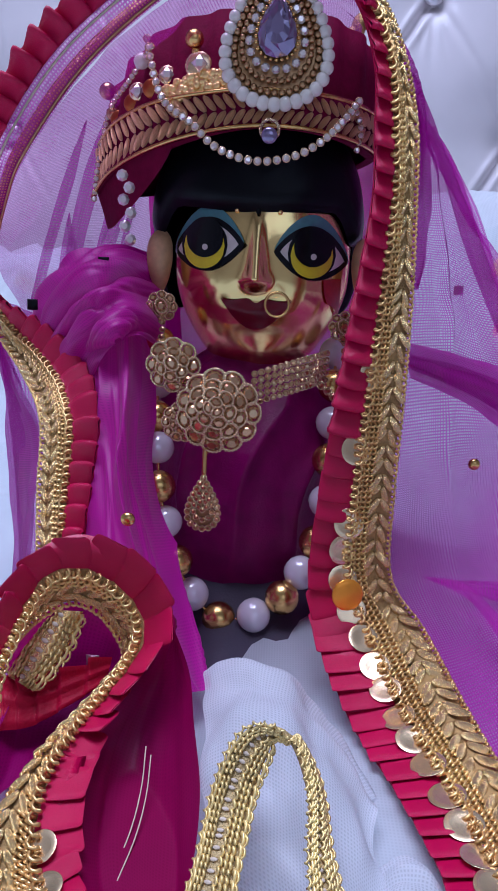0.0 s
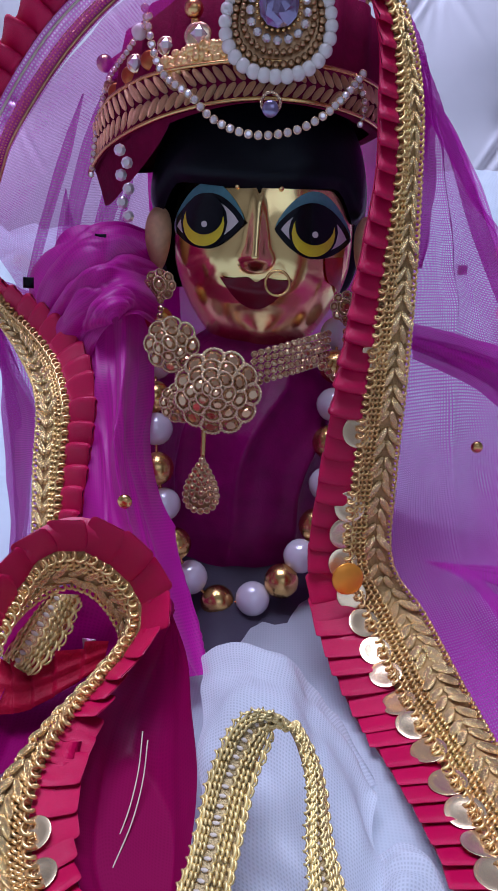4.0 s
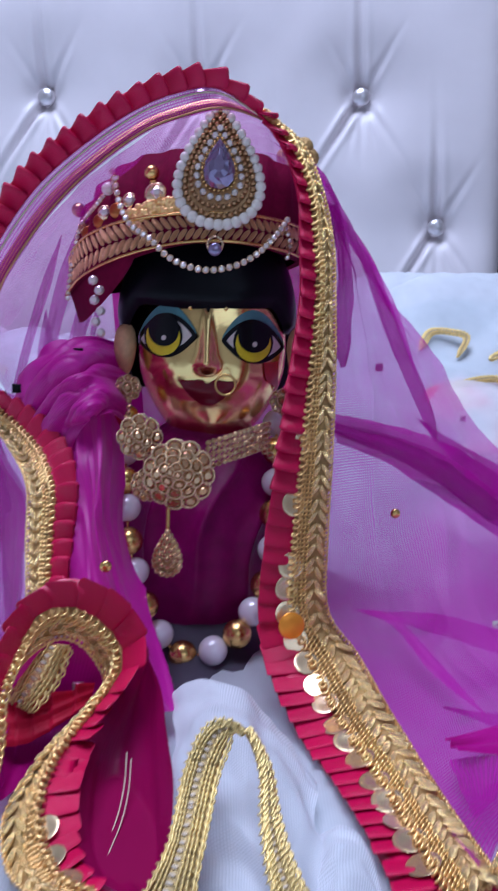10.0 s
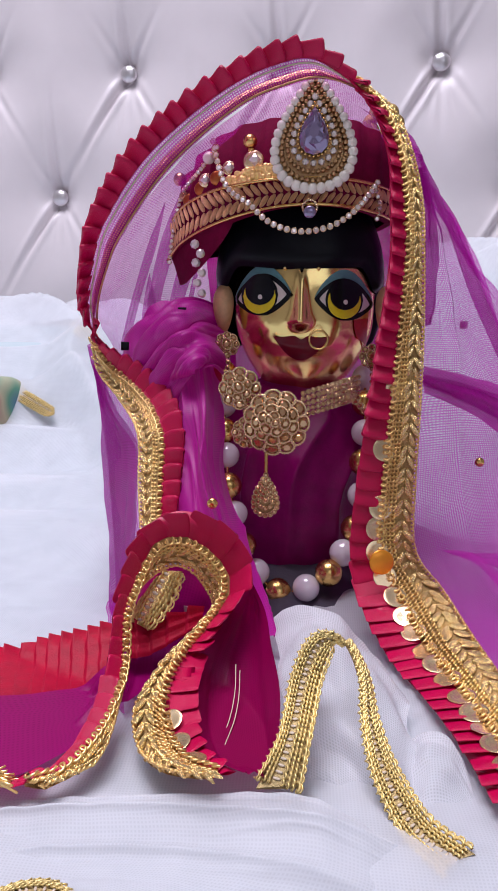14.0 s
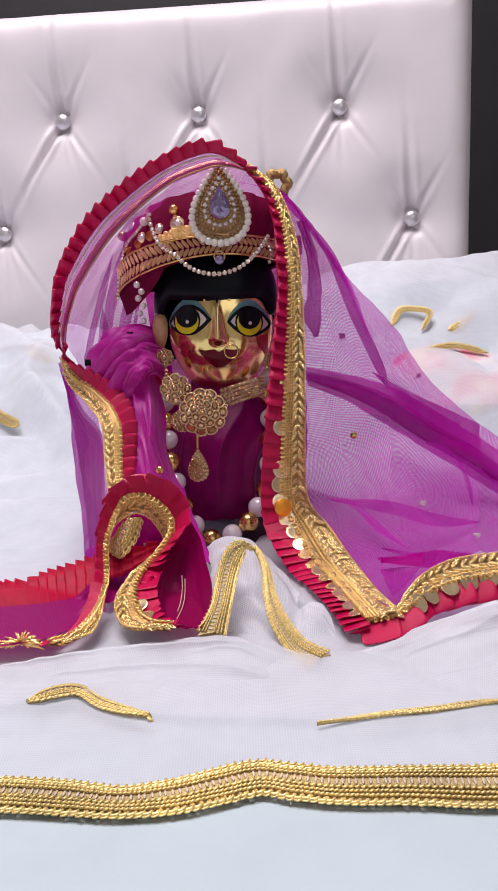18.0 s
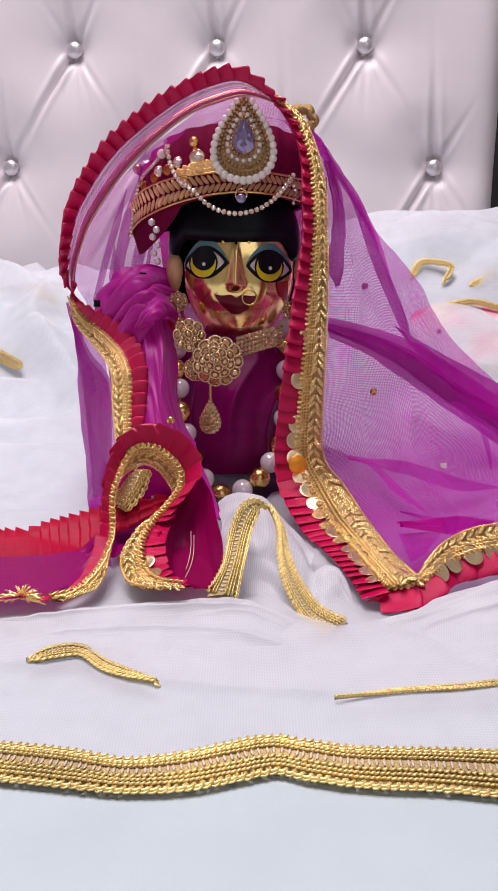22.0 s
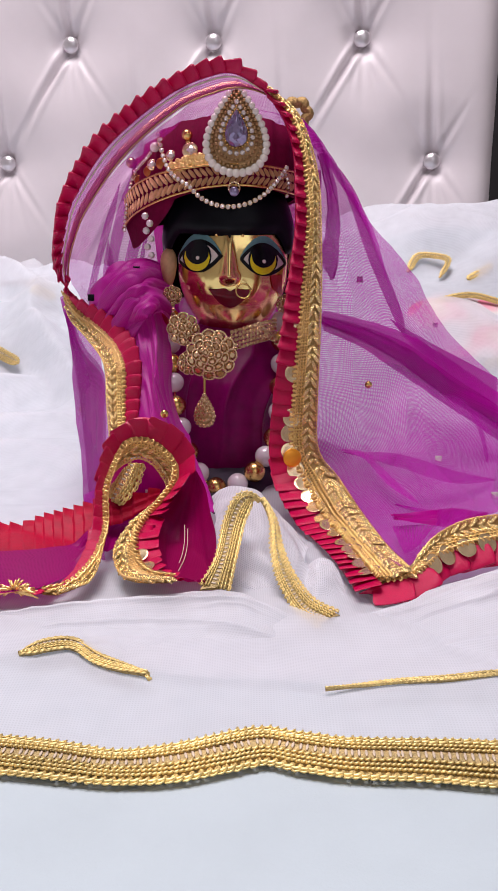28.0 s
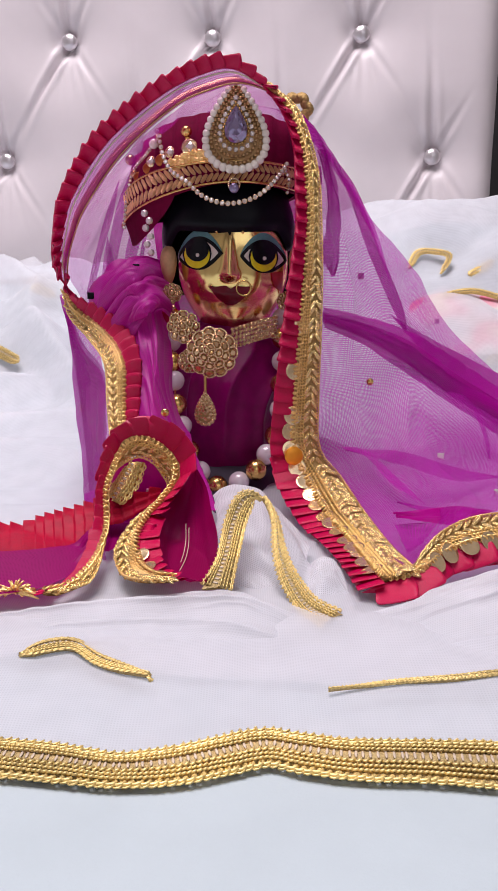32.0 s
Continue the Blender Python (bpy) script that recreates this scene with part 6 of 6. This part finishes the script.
stone_chain(choker, [(-17.5, 215.0, 225.5), (-16.3, 214.0, 221.0)], 0.0009, STONE_P_ME)
for k in range(5):
    stone_chain(choker, [(x, y, z - 1.9 * (k - 2)) for x, y, z in [(2.6, 214.0, 226.1), (10.6, 219.0, 228.2), (17.1, 226.0, 229.5), (22.4, 236.0, 230.1)]], 0.0009, STONE_P_ME)
stone_chain(choker, [(18.3, 221.0, 228.1), (21.4, 223.0, 225.9), (24.2, 226.0, 223.1)], 0.0012, STONE_P_ME)
pc = np.array((-9.2, 208.0, 196.6)) / 1000
pend = plate("pendant", teardrop(pc, 0.0042, 0.0068, 40), 0.0015, ANTIQUE, choker, "drop-shaped stone pendant")
for w, h, n, s in ((0.0044, 0.0069, 20, 0.0009), (0.0027, 0.0044, 12, 0.0008), (0.0011, 0.0018, 6, 0.0008)):
    for p in teardrop(pc - np.array((0, 0.0009, 0.0005)), w, h, n):
        part("rhinestone", STONE_P_ME, pend, m=at_scale(p, s * 0.85, random.uniform(0, 60)))
        part("setting", CUP_ME, pend, m=at_scale(p, s * 0.9))
v, f = tube(spline([(-9.3, 210.0, 210.5), (-9.3, 209.0, 203.0)], 8), 0.0007, 6)
part("bail", mesh_of("bail", v, f, GOLD_METAL), choker)

for px0, px1, px2 in (((-25.3, 236.0, 244.8), (-24.7, 234.0, 238.4), (-25.1, 232.0, 234.7)), ((27.2, 242.0, 241.1), (27.6, 242.0, 235.8), (27.7, 242.0, 231.8))):
    er = thing("earring", px0, "gilt flower earring with set stones at the ear", "earring", "pair of earrings")
    rosette(er, px0, 0.0036, ((0.0034, 8, 0.0011), (0.0001, 1, 0.0017)))
    stone_chain(er, [px0, px1, px2], 0.0009, STONE_P_ME)

beads = thing("bead_necklace", (5.4, 228.0, 157.6), "long necklace of white pearls and gold beads on the idol", "necklace")
NECK = [(-27.3, 247.0, 233.7), (-26.5, 240.0, 222.2), (-25.5, 233.0, 213.6), (-24.3, 228.0, 205.5), (-23.0, 223.0, 195.5), (-20.6, 221.0, 185.8), (-17.3, 221.0, 174.3), (-12.7, 222.0, 164.0), (-4.7, 222.0, 156.9), (5.4, 220.0, 159.5), (13.3, 221.0, 165.0), (18.3, 224.0, 171.7), (22.3, 228.0, 179.8), (24.4, 230.0, 191.7), (24.8, 233.0, 203.3), (25.4, 237.0, 213.5), (25.7, 243.0, 223.7), (25.9, 250.0, 232.6)]
for i, p in enumerate(NECK[::1]):
    gold = i % 2 == 0
    part("gold_bead" if gold else "pearl", BEAD_ME if gold else LILAC_ME, beads, m=at_scale(np.array(p) / 1000, 0.0047 if i < 7 else 0.005))
v, f = tube(spline(NECK, 80), 0.0005, 5)
part("thread", mesh_of("thread", v, f, GOLD_METAL), beads)

# ---- small trims stuck on the veil ----
ORANGE_ME = mesh_of("orange_sequin", *ball(0.0041, 24, 8, 1, 0.18, 1), FOIL_ORANGE)
part("sequin", ORANGE_ME, veil, "orange foil disc", m=Matrix.Translation((0.0291, 0.196, 0.1777)) @ pose(0, 0, 0, -8, 0, 12))
for p in ((66.3, 232.0, 204.6), (-72.0, 252.0, 188.4), (-24.4, 183.0, 198.8)):
    stud("net_bead", veil, p, 0.0017, GOLD_METAL, 0.7)
for p, m in (((94.7, 206.0, 175.2), STONE), ((67.3, 280.0, 252.2), STONE), ((-30.0, 172.0, 168.3), STONE), ((-63.6, 240.0, 243.3), HAIR), ((-41.1, 232.0, 256.2), HAIR), ((109.1, 170.0, 168.9), STONE), ((131.5, 380.0, 222.7), STONE)):
    part("net_mirror", gem_mesh("net_mirror", 0.0022, 0.0006, m, 4), veil, "small square mirror", m=Matrix.Translation([q / 1000 for q in p]))
tas = thing("gold_tassel", (-65.9, 104.0, 154.4), "frayed gold braid end lying on the veil", "tassel")
strands = []
tc = np.array((-65.9, 104.0, 154.4)) / 1000
for k in range(110):
    a = random.uniform(0, 2 * math.pi)
    d = np.array((math.cos(a), random.uniform(-0.4, 0.3), 0.5 * abs(math.sin(a)) + 0.1)) * random.uniform(0.003, 0.01)
    strands.append(tube(np.stack([tc + d * s + np.array((0, 0, -0.002 * s * s)) for s in (0, 0.4, 0.7, 1)]), 0.00035, 4))
v, f = merged(strands)
part("fringe", mesh_of("fringe", v, f, GOLD_LUREX), tas, kind="stuff")
